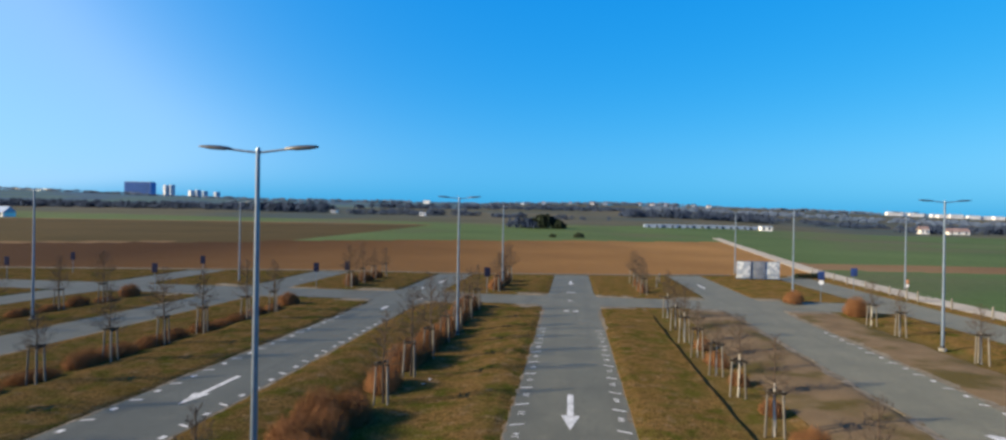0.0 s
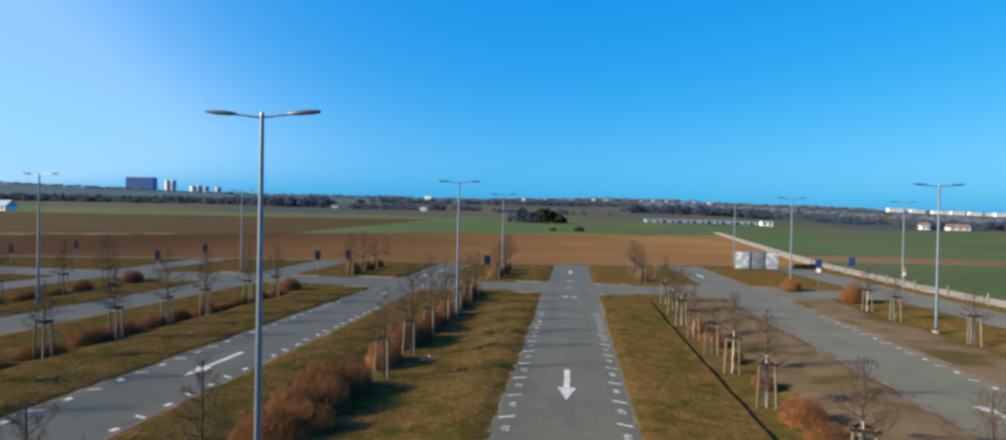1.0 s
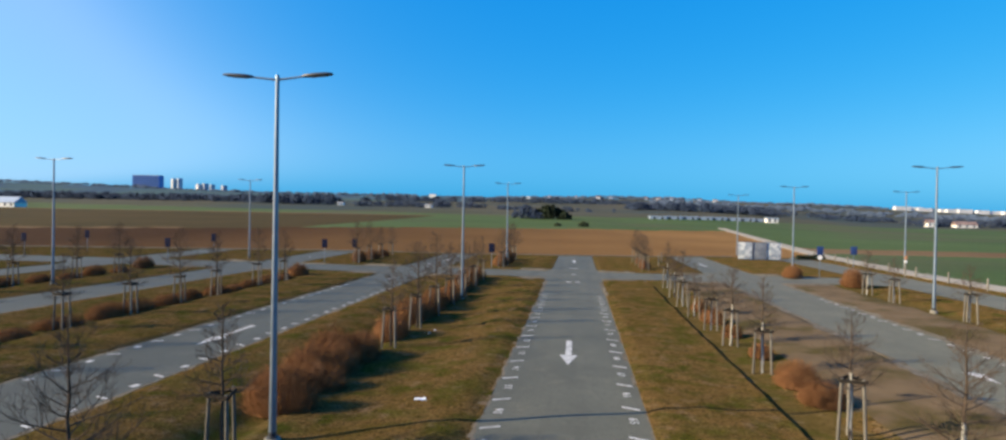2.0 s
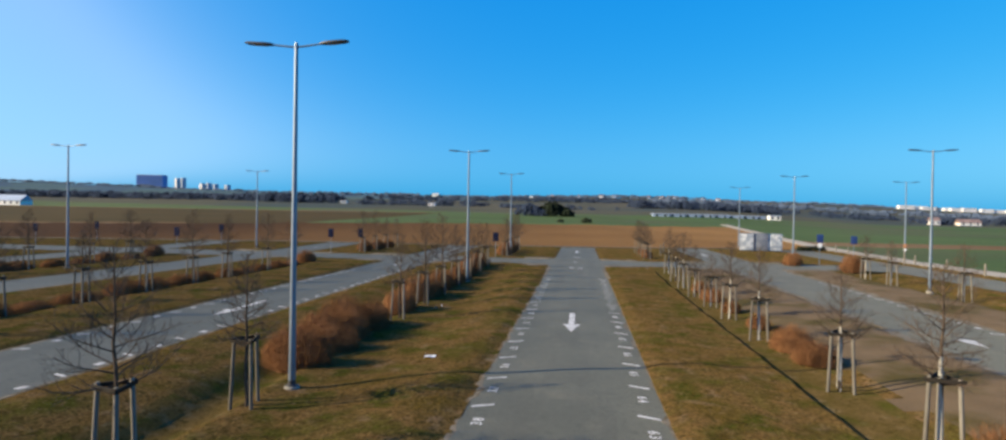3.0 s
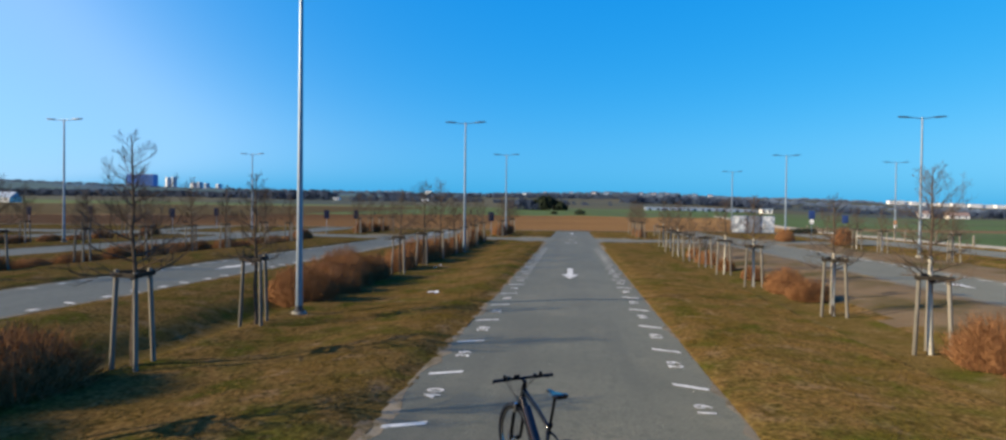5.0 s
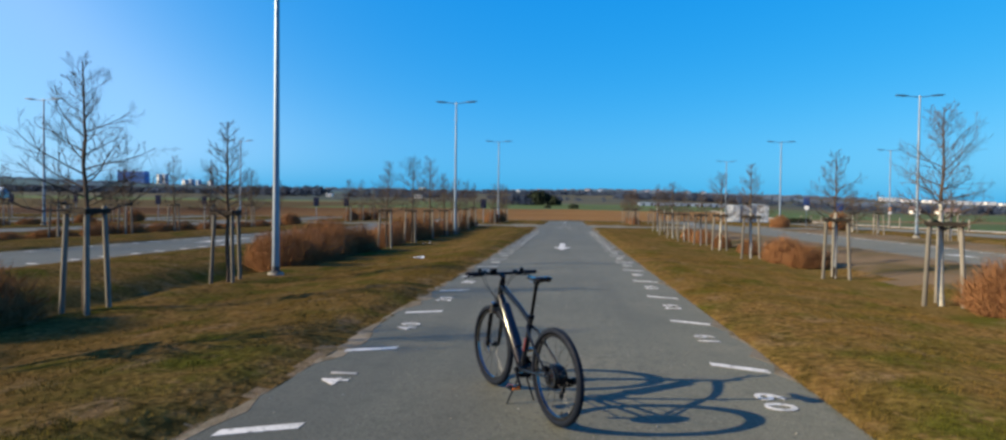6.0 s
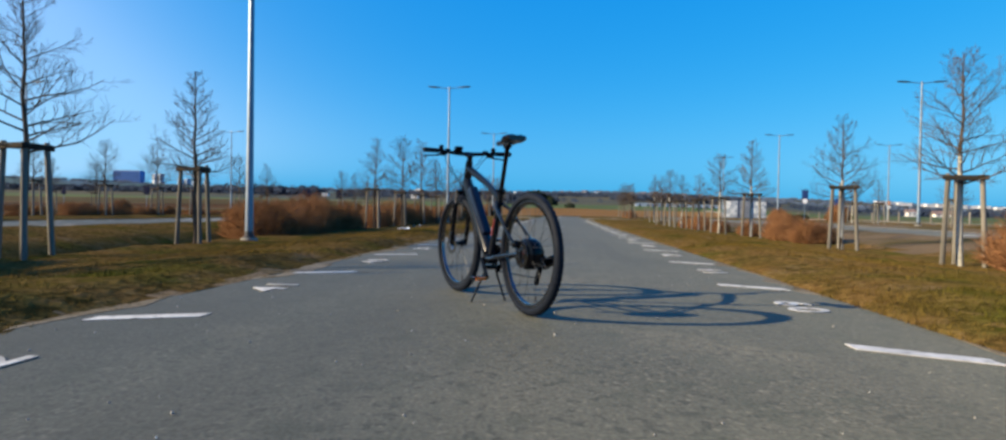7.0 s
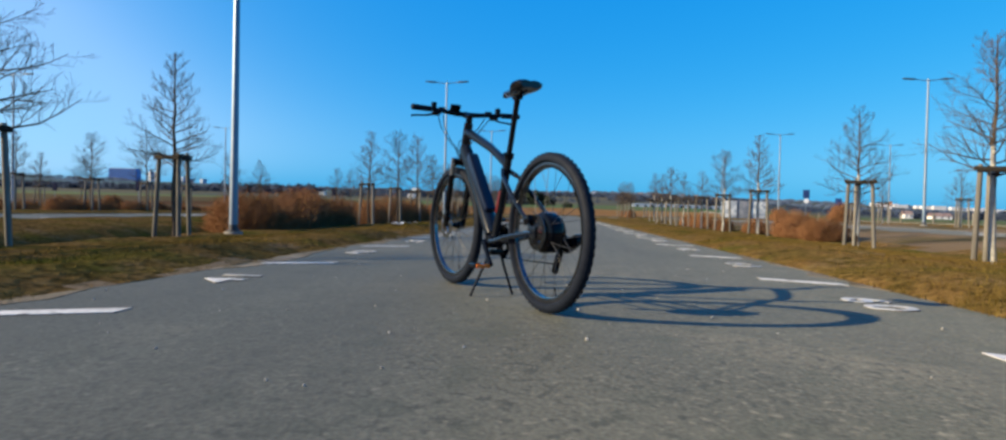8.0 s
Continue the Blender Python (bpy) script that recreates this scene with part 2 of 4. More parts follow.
def bm_box(bm, sx, sy, sz, at=Matrix(), bevel=0.0):
    made = bmesh.ops.create_cube(bm, size=1.0, matrix=at @ Matrix.Diagonal((sx, sy, sz, 1)))
    if bevel:
        edges = list({e for v in made["verts"] for e in v.link_edges})
        bmesh.ops.bevel(bm, geom=edges, offset=bevel, segments=2, affect="EDGES", profile=0.6)
    return bm


def tube(bm, points, radii, sides=10, caps=True):
    """A tube along points with a radius at each."""
    pts = [Vector(p) for p in points]
    if isinstance(radii, (int, float)):
        radii = [radii] * len(pts)
    rings, up = [], None
    for i, p in enumerate(pts):
        d = (pts[min(i + 1, len(pts) - 1)] - pts[max(i - 1, 0)]).normalized()
        if up is None:
            up = Vector((0, 0, 1)) if abs(d.z) < 0.9 else Vector((1, 0, 0))
        side = d.cross(up).normalized()
        up = side.cross(d).normalized()
        rings.append([bm.verts.new(p + radii[i] * (math.cos(a) * side + math.sin(a) * up)) for a in (2 * math.pi * k / sides for k in range(sides))])
    for a, b in zip(rings, rings[1:]):
        for k in range(sides):
            bm.faces.new((a[k], a[(k + 1) % sides], b[(k + 1) % sides], b[k]))
    if caps:
        bm.faces.new(rings[0][::-1]), bm.faces.new(rings[-1])
    return bm


def lathe(bm, profile, at=Matrix(), sides=32):
    """Turns a closed profile of (radius, height) round the z axis."""
    rings = [[bm.verts.new(at @ Vector((r * math.cos(a), r * math.sin(a), h))) for r, h in profile] for a in (2 * math.pi * k / sides for k in range(sides))]
    n = len(profile)
    for k in range(sides):
        a, b = rings[k], rings[(k + 1) % sides]
        for i in range(n):
            bm.faces.new((a[i], b[i], b[(i + 1) % n], a[(i + 1) % n]))
    return bm


def ease(a, b, v):
    t = max(0.0, min(1.0, (v - a) / (b - a)))
    return t * t * (3 - 2 * t)


# ---- plan ----
ROADS = [  # along y: x from, x to, y from, y to
    (-2.3, 2.25, -70, 90.0), (-17.8, -13.4, -70, 86.0), (13.1, 17.6, -70, 94.0), (-34.2, -29.7, -70, 84.0), (-50.3, -45.8, -70, 80.0), (27.4, 32.0, -70, 96.0)]
CROSS = (-75.0, 32.0, 57.4, 64.0)
STRIPS = [(-8.9, 0.95), (7.5, 1.1), (-24.0, 0.9), (22.4, 0.9), (-39.6, 0.9)]  # planted hollows: x, half width


EDGE, SKEW = 88.2, 0.17  # where the ploughed field begins, and how its edge runs


def field_edge(x):
    return EDGE + SKEW * max(-90, min(60, x))


def ground_z(x, y):
    """The lie of the land without its small bumps."""
    side = 1 - 0.7 * ease(4, 22, x)
    z = 0.75 * ease(92, 170, y) * side + 0.25 * ease(12, 38, -x) * ease(60, 90, y) + 0.12 * ease(8, 20, x) * ease(20, 45, y)
    z += 0.03 * (1 - ease(0.2, 1.7, abs(x))) * (1 - ease(84, 90, y))  # the crown of the middle lane
    z -= (0.25 if x < 0 else 0.16) * ease(3.0, 6.6, abs(x)) * (1 - ease(8.8, 12.4, abs(x))) * (1 - ease(44, 54, y))
    d = y - 95
    if d > 0:
        bearing = x / max(y, 1)
        rise = 0.008 * d + 0.00004 * d * d if d < 400 else 9.6 + 0.04 * (d - 400)
        rise = min(rise, 49.8 + 0.002 * (d - 1405) if d > 1405 else 49.8)
        near = 1.0 - 0.85 * ease(0.12, 0.55, bearing)
        ridge = float(np.interp(bearing, (-1.6, -1.06, -0.86, -0.7, -0.42, -0.1, 0.03, 0.15, 0.35, 0.5, 0.66, 1.2), (1.6, 1.46, 1.25, 1.11, 0.92, 0.91, 0.98, 0.94, 0.8, 0.63, 0.46, 0.45)))
        k = ease(300, 1200, d)
        lift = near * (1 - k) + ridge * k
        z += rise * lift
    return z


def on_road(x, y, margin=0.0):
    for x0, x1, y0, y1 in ROADS:
        if x0 - margin < x < x1 + margin and y0 < y < min(y1, field_edge(x)) + margin:
            return True
    return CROSS[0] < x < CROSS[1] and CROSS[2] - margin < y < CROSS[3] + margin


def surface_z(x, y):
    """The ground with the planted hollows and its bumps."""
    z = ground_z(x, y)
    if -60 < y < 90 and abs(x) < 75:
        if on_road(x, y, 0.02):
            return z - 0.06
        far = 1 - ease(52, 55, y) if y < 58 else 0
        wander = 0.25 * noise.noise((y * 0.5, x * 0.2, 11))
        for sx, w in STRIPS:
            if sx == 7.5:
                z -= 0.14 * far * ease(6.35, 6.65, x + 0.2 * wander) * (1 - ease(8.3, 9.6, x + wander))
            else:
                z -= (0.26 if sx == -8.9 else 0.16) * far * (1 - ease(w * 0.2, w * (1.05 if sx == -8.9 else 1.4), abs(x - sx + 1.6 * wander)))
        rim = min(min(abs(x - a), abs(x - b)) for a, b, *_ in ROADS)
        if abs(x) < 6.2 and y < 50:
            ragged = 0.022 * noise.noise((y * 0.8, x, 21)) + 0.02 * noise.noise((y * 2.6, x * 3, 8))
            z += (0.018 + 0.025 * ease(0.0, 0.22, rim) if x > 0 else 0.012 + 0.03 * ease(0.0, 0.8, rim)) * (1 - ease(3.2, 6.2, abs(x))) + ragged * (1 - ease(0.15, 0.6, rim))
        k = ease(0.0, 0.7, rim)
        z += (0.05 * noise.noise((x * 0.7, y * 0.7, 0)) + 0.03 * noise.noise((x * 3, y * 3, 5)) + 0.05) * k - 0.012 * (1 - k)
    elif y < field_edge(x) + 200:
        z += 0.05 * noise.noise((x * 0.5, y * 0.5, 0))
    return z


def build_ground():
    def lines(fixed, dense, lo, hi, far, growth=1.18):
        values = set(fixed)
        v = lo
        while v <= hi:
            if min(abs(v - f) for f in fixed) > dense * 0.4:
                values.add(round(v, 3))
            v += dense
        step = dense
        a, b = lo, hi
        while max(abs(a), abs(b)) < far:
            step *= growth
            a, b = a - step, b + step
            values.update((round(a, 2), round(b, 2)))
        return sorted(values)

    fx = []
    for x0, x1, *_ in ROADS:
        fx += [x0, x1, x0 - 0.06, x1 + 0.06]
    xs = lines(fx, 0.5, -76, 60, 4500)
    extra = {-1.2 * k - 2.5 for k in range(5)} | {1.2 * k + 2.5 for k in range(5)}
    xs = sorted(set(xs) | extra | {-9.25, -8.75, -8.25, -7.75} | {6.28, 6.36, 6.44, 6.52, 6.6, 6.68} | {s * (2.275 + d) for s in (-1, 1) for d in (0.1, 0.16, 0.22, 0.29, 0.36, 0.45, 0.6)})
    ys = lines([CROSS[2], CROSS[3], CROSS[2] - 0.06, CROSS[3] + 0.06, EDGE] + list(range(96, 460, 4)), 0.5, -12, 90, 4500)
    ys = sorted({y for y in ys if y > -900} | {round(2.05 + 0.13 * k, 3) for k in range(125)})
    verts, faces, kinds = [], [], []
    for v in ys:
        w = ease(68, 84, v)
        for x in xs:
            y = v + SKEW * max(-90, min(60, x)) * w
            verts.append((x, y, surface_z(x, y)))
    nx = len(xs)
    for j in range(len(ys) - 1):
        yc = (ys[j] + ys[j + 1]) / 2
        for i in range(nx - 1):
            xc = (xs[i] + xs[i + 1]) / 2
            faces.append((j * nx + i, j * nx + i + 1, (j + 1) * nx + i + 1, (j + 1) * nx + i))
            y = yc + SKEW * max(-90, min(60, xc)) * ease(68, 84, yc)
            if yc > EDGE or xc > 36 or xc < -90:
                beside = xc > 35.5 + 0.13 * max(0, y - 85)
                sway = 3 * noise.noise((xc * 0.02, 5, 1))
                # far ground takes the two colours with haze painted in
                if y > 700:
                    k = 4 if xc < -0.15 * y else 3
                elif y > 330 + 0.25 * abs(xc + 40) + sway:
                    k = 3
                elif beside:
                    k = 8 if 106 < y < 121 + sway else 2
                elif y < 179 + 0.45 * xc and y < 134 + 0.35 * (xc + 90) + (500 if xc > -75 else 0):
                    k = 1
                elif xc < -92 and y < 139 + 0.35 * (xc + 90):
                    k = 8
                elif xc < -70 and y < 302 + sway:
                    k = 8 if y > 294 else 7
                else:
                    k = 2
            else:
                k = 0
                if yc < 56:
                    for sx, wd in STRIPS:
                        if abs(xc - sx + 0.5 * noise.noise((yc * 0.6, xc * 0.3, 2))) < wd * 0.9:
                            k = 5
                    if 8.9 + 0.6 * noise.noise((yc * 0.5, 3, 1)) < xc < 13.1 or 17.6 < xc < 21.4:
                        k = 6
                if -2.8 < xc < -2.3 and yc < 30 and xc > -2.4 - 0.3 * noise.noise((yc * 0.55, 31, 2)) - 0.28 * noise.noise((yc * 1.9, xc * 3, 6)):
                    k = 10  # bare earth along the lane
                if k in (0, 5, 6) and yc < 70:  # corners worn bare by tyres
                    for x0, x1, *_ in ROADS[:4]:
                        for cx in (x0, x1):
                            gap = min(abs(y - CROSS[2]), abs(y - CROSS[3]))
                            if abs(xc - cx) < 3.6 * (1 + 0.8 * noise.noise((xc * 0.4, y * 0.4, cx))) and gap < 1.3 * (1 + noise.noise((xc * 0.3, 7, cx))):
                                k = 9
            kinds.append(k)
    me = bpy.data.meshes.new("ground")
    me.from_pydata(verts, [], faces)
    for name in ("turf", "ploughed", "crop", "hazy_meadow", "hazy_hillside", "litter", "gravel_stall", "stubble", "dry_field", "dirt_edge", "bare_earth"):
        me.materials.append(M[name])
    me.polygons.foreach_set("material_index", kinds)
    me.shade_smooth()
    tagged(new("ground", me), "dry winter grass, ploughed fields and distant hills", "ground", kind="structure")


def ribbon(name, outline, label, mat, lift=0.0, step=1.5, category="road", over=False):
    """A paved strip: outline gives x from and x to for rows of y; it follows the land and has a thickness."""
    bm = bmesh.new()
    rows = []
    for y, x0, x1 in outline:
        n = max(2, int((x1 - x0) / step) + 1)
        rows.append([(x0 + (x1 - x0) * k / (n - 1), y) for k in range(n)])
    width = max(len(r) for r in rows)
    rows = []
    for y, x0, x1 in outline:
        rows.append([bm.verts.new((x0 + (x1 - x0) * k / (width - 1), y, max(ground_z(x0 + (x1 - x0) * k / (width - 1), y), surface_z(x0 + (x1 - x0) * k / (width - 1), y) if over else -9) + lift)) for k in range(width)])
    for a, b in zip(rows, rows[1:]):
        for k in range(width - 1):
            bm.faces.new((a[k], a[k + 1], b[k + 1], b[k]))
    edge = [e for e in bm.edges if e.is_boundary]
    low = bmesh.ops.extrude_edge_only(bm, edges=edge)
    for v in low["geom"]:
        if isinstance(v, bmesh.types.BMVert):
            v.co.z -= 0.12
    ob = part(name, bm, mat)
    return tagged(ob, label, category, kind="structure")


def steps(a, b, d):
    n = max(1, round((b - a) / d))
    return [a + (b - a) * k / n for k in range(n + 1)]


def build_roads():
    for k, (x0, x1, y0, y1) in enumerate(ROADS):
        end = min(y1, field_edge((x0 + x1) / 2))
        for a, b, tail in ((y0, CROSS[2], 0), (CROSS[3], end, 1)):
            rows = []
            for y in steps(a, b, 1.5):
                flare = 0.0
                d = (CROSS[2] - y) if tail == 0 else (y - CROSS[3])
                if d < 2.5:
                    flare = 1.6 * (1 - math.sqrt(max(0.0, 1 - (1 - d / 2.5) ** 2)))
                under = 0.16 if k == 0 and tail == 0 else 0.0  # the asphalt runs on a little under the turf
                rows.append((y, x0 - flare - under, x1 + flare + under))
            ribbon("road", rows, "worn grey asphalt lane of the parking lot", M["asphalt"], step=0.4 if k == 0 else 1.5)
    ribbon("road", [(y, CROSS[0], CROSS[1]) for y in steps(CROSS[2], CROSS[3], 1.5)], "grey asphalt cross lane of the parking lot", M["asphalt"], lift=-0.0, step=2.0)


def verge(x, side, y0, y1, seed, wide=0.3, over=True):
    """A strip of washed-out grit along a lane's edge, uneven on both sides."""
    rows = []
    for y in steps(y0, y1, 0.35):
        out = wide * (0.55 + 0.9 * noise.noise((y * 0.35, seed, 0)) + 0.5 * noise.noise((y * 1.7, seed, 3)))
        inn = 0.5 * wide * (0.4 + 0.9 * noise.noise((y * 0.5, seed, 7)) + 0.5 * noise.noise((y * 2.1, seed, 9)))
        if not over:
            out, inn = 0.15, 0.32 * (noise.noise((y * 0.6, seed, 7)) + 0.5 * noise.noise((y * 2.3, seed, 9)) - 0.1)
        a, b = x - side * max(0.006 if over else -0.1, inn), x + side * max(0.006, out)
        rows.append((y, min(a, b), max(a, b)))
    ob = ribbon("verge", rows, "pale washed-out grit along the asphalt edge", M["dirt_edge"], lift=0.006 if over else 0.003, step=0.15, category="verge", over=over)
    return ob


def build_verges():
    seed = 0
    for x0, x1, y0, y1 in ROADS[:4]:
        for x, side in ((x0, -1), (x1, 1)):
            seed += 3
            verge(x, side, -4.0, CROSS[2] - 2.0, seed, 0.5 if x > 12 else 0.18, abs(x) > 5)
            if abs(x) < 20:
                verge(x, side, 46.0, CROSS[2] - 2.2, seed + 1, 0.28)


build_ground()
build_roads()
build_verges()


# ---- lamps ----
def build_lamp(at, label, tall=9.3):
    lamp = thing("street_lamp", at, label, "street lamp", "parking lot lamps")
    bm = bmesh.new()
    lathe(bm, [(0.02, -0.4), (0.21, -0.4), (0.205, 0.07), (0.185, 0.1), (0.02, 0.11)], sides=20)
    part("footing", bm, M["concrete"], lamp, "pale concrete footing block")
    bm = bmesh.new()
    tube(bm, [(0, 0, 0.08), (0, 0, 0.2), (0, 0, 1.2), (0, 0, 1.22), (0, 0, tall - 0.1), (0, 0, tall)], [0.1, 0.1, 0.09, 0.088, 0.05, 0.045], 14)
    part("pole", bm, M["galvanised"], lamp)
    bm = bmesh.new()
    lathe(bm, [(0.085, 0.105), (0.14, 0.105), (0.14, 0.13), (0.105, 0.145), (0.1, 0.26), (0.085, 0.26)], sides=20)
    part("base_plate", bm, M["lamp_head"], lamp)
    bm = bmesh.new()
    tube(bm, [(0, 0, tall - 0.02), (0, 0, tall + 0.06)], [0.055, 0.04], 12)
    part("cap", bm, M["galvanised"], lamp)
    for s in (-1, 1):
        bm = bmesh.new()
        tube(bm, [(0, 0, tall - 0.06), (s * 0.3, 0, tall - 0.03), (s * 0.72, 0, tall + 0.02)], [0.03, 0.027, 0.025], 8)
        part("arm", bm, M["galvanised"], lamp)
        bm = bmesh.new()
        rows = []
        for x, w, h in ((0.0, 0.05, 0.04), (0.08, 0.1, 0.07), (0.3, 0.14, 0.09), (0.62, 0.15, 0.075), (0.76, 0.12, 0.05), (0.8, 0.06, 0.03)):
            rows.append([bm.verts.new((s * (0.66 + x), w * c, tall + 0.02 + 0.07 * x + h * d)) for c, d in ((-1, -0.25), (-0.85, 0.35), (0, 0.75), (0.85, 0.35), (1, -0.25), (0, -0.35))])
        for a, b in zip(rows, rows[1:]):
            for k in range(6):
                bm.faces.new((a[k], a[(k + 1) % 6], b[(k + 1) % 6], b[k]))
        bm.faces.new(rows[0]), bm.faces.new(rows[-1])
        bmesh.ops.recalc_face_normals(bm, faces=bm.faces)
        head = part("lamp_head", bm, M["lamp_head"], lamp, "dark grey flat luminaire")
        bm = bmesh.new()
        bm_box(bm, 0.4, 0.2, 0.012, pose(s * 1.06, 0, tall + 0.018, 0, s * -4, 0), 0.004)
        part("lens", bm, M["lens"], head)
    return lamp


lamp = build_lamp(pose(-7.43, 17.45, ground_z(-7.43, 17.45)), "tall galvanised twin-arm street lamp on a pale concrete footing")
for x, y, size in ((-7.6, 43.6, 0.985), (-7.4, 68.0, 0.965), (22.1, 42.9, 0.955), (22.5, 68.6, 0.955), (23.4, 94.0, 0.955), (-37.5, 42.1, 0.975), (-37.2, 67.8, 0.965), (37.6, 77.0, 0.955)):
    copy_thing(lamp, pose(x, y, ground_z(x, y)) @ Matrix.Diagonal((1, 1, size, 1)))


# ---- young trees ----
def grow(bm, p, d, length, r, level, rnd, sides):
    """A limb that bends upward and carries finer ones."""
    pts, radii = [p], [r]
    n = (4, 4, 3, 1)[level]
    q, way = p.copy(), d.normalized()
    for k in range(n):
        way = (way + Vector((rnd.uniform(-1, 1), rnd.uniform(-1, 1), rnd.uniform(-0.35, 0.9))) * 0.3).normalized()
        q = q + way * length / n
        pts.append(q.copy())
        radii.append(max(0.0022, r * (1 - 0.72 * (k + 1) / n)))
    tube(bm, pts, radii, sides, caps=False)
    if level >= 3:
        return
    count = (0, 8, 6)[level]
    for k in range(count):
        t = 0.22 + 0.76 * (k + rnd.random() * 0.6) / count
        i = min(n - 1, int(t * n))
        a = pts[i].lerp(pts[i + 1], t * n - i)
        axis = (pts[i + 1] - pts[i]).normalized()
        side = axis.cross(Vector((rnd.uniform(-1, 1), rnd.uniform(-1, 1), rnd.uniform(-1, 1)))).normalized()
        grow(bm, a, axis * 0.75 + side * 0.75 + Vector((0, 0, 0.25)), length * (0.5 - 0.2 * t) * rnd.uniform(0.75, 1.2), radii[i] * 0.55, level + 1, rnd, 3)


def build_tree(seed, tall, spread, at, white, label, rounded):
    rnd = random.Random(seed)
    tree = thing("young_tree", at, label, "tree", "young trees of the parking lot")
    bm = bmesh.new()
    pts, radii, p = [], [], Vector((0, 0, -0.1))
    for k in range(11):
        pts.append(p.copy())
        radii.append(0.052 * (1 - 0.88 * k / 10) + 0.004)
        p = p + Vector((rnd.uniform(-0.03, 0.03), rnd.uniform(-0.03, 0.03), (tall + 0.1) / 10))
    tube(bm, pts, radii, 8)
    part("trunk", bm, M["bark"], tree)
    if white:
        bm = bmesh.new()
        low = [Vector((0, 0, 0.02)), pts[1].lerp(pts[2], 0.3), pts[3], pts[5].lerp(pts[6], 0.4)]
        tube(bm, low, [0.057, 0.054, 0.047, 0.036], 10)
        part("trunk_wrap", bm, M["limewash"], tree, "white lime-washed lower trunk")
    bm = bmesh.new()
    n = 32
    for k in range(n):
        t = 0.40 + 0.56 * k / (n - 1)
        i = min(9, int(t * 10))
        a = pts[i].lerp(pts[i + 1], t * 10 - i)
        ang = k * 2.4 + rnd.uniform(-0.5, 0.5)
        u = (t - 0.40) / 0.56
        out = spread * (0.85 + 0.4 * u - 1.0 * u * u if rounded else 1.0 - 0.75 * u ** 1.1) * rnd.uniform(0.75, 1.15)
        grow(bm, a, Vector((math.cos(ang), math.sin(ang), 0.1 + 1.3 * (t - 0.4))), out, 0.025 * (1.15 - t), 1, rnd, 4)
    part("crown", bm, M["bark"], tree, "bare brown winter branches")
    return tree


def build_stakes(at, seed, tall=1.74, radius=0.315):
    rnd = random.Random(seed)
    stakes = thing("tree_stakes", at, "weathered wooden tripod stakes with dark rails round a young tree", "tree stakes", "tree stakes of the parking lot")
    turn = rnd.uniform(-0.04, 0.04) + math.radians(74)
    tops = []
    for k in range(3):
        a = turn + k * 2 * math.pi / 3
        foot = Vector((radius * 1.25 * math.cos(a), radius * 1.25 * math.sin(a), -0.35))
        top = Vector((radius * 0.95 * math.cos(a), radius * 0.95 * math.sin(a), tall + rnd.uniform(-0.03, 0.03)))
        bm = bmesh.new()
        tube(bm, [foot, foot.lerp(top, 0.5), top - Vector((0, 0, 0.015)), top], [0.045, 0.043, 0.042, 0.034], 9)
        part("stake", bm, M["stake"], stakes)
        tops.append(top)
    for k in range(3):
        a, b = tops[k], tops[(k + 1) % 3]
        d = (b - a).normalized()
        out = Vector((d.y, -d.x, 0)) * 0.05
        bm = bmesh.new()
        m = (a + b) / 2 + out + Vector((0, 0, -0.07))
        ang = math.degrees(math.atan2(d.y, d.x))
        bm_box(bm, (b - a).length + 0.16, 0.045, 0.085, pose(m.x, m.y, m.z, 0, 0, ang), 0.012)
        part("rail", bm, M["rail"], stakes)
    bm = bmesh.new()
    lathe(bm, [(0.05, -0.02), (0.062, -0.02), (0.062, 0.02), (0.05, 0.02)], pose(0, 0, tall - 0.15), 12)
    part("tie", bm, M["rail"], stakes, "dark tree tie strap")
    return stakes


TREES_DARK, TREES_WHITE = [], []
for k, (tall, spread) in enumerate(((4.05, 1.25), (3.7, 0.95), (3.9, 1.1))):
    TREES_DARK.append((tall, spread, 100 + k))
PLACES = [(-7.8, y, 0) for y in (7.5, 11.65, 15.85, 28.4, 32.7, 36.7, 40.9, 45.1, 49.3, 53.2)]
PLACES += [(x, y, 1) for x, y in ((7.65, 15.4), (7.6, 20.1), (7.35, 27.0), (7.4, 32.0), (7.3, 35.7), (7.2, 39.8), (7.25, 44.0), (7.35, 48.1), (7.5, 52.6))]
PLACES += [(-23.4, y, 0) for y in (19.5, 23.7, 28.0, 32.3, 36.3, 40.0, 45.1, 49.2)]
PLACES += [(-39.5, y, 0) for y in (32.0, 36.5, 40.9, 46.4, 50.8)]
PLACES += [(22.1, y, 1) for y in (39.5, 47.6, 51.5)]
PLACES += [(-7.6, y, 0) for y in (65.5, 69.5, 74.0, 78.0)] + [(7.3, y, 0) for y in (66.5, 70.0, 74.0, 78.0)] + [(-23.4, y, 0) for y in (65.5, 69.5, 73.5, 77.5)]
kinds = {}
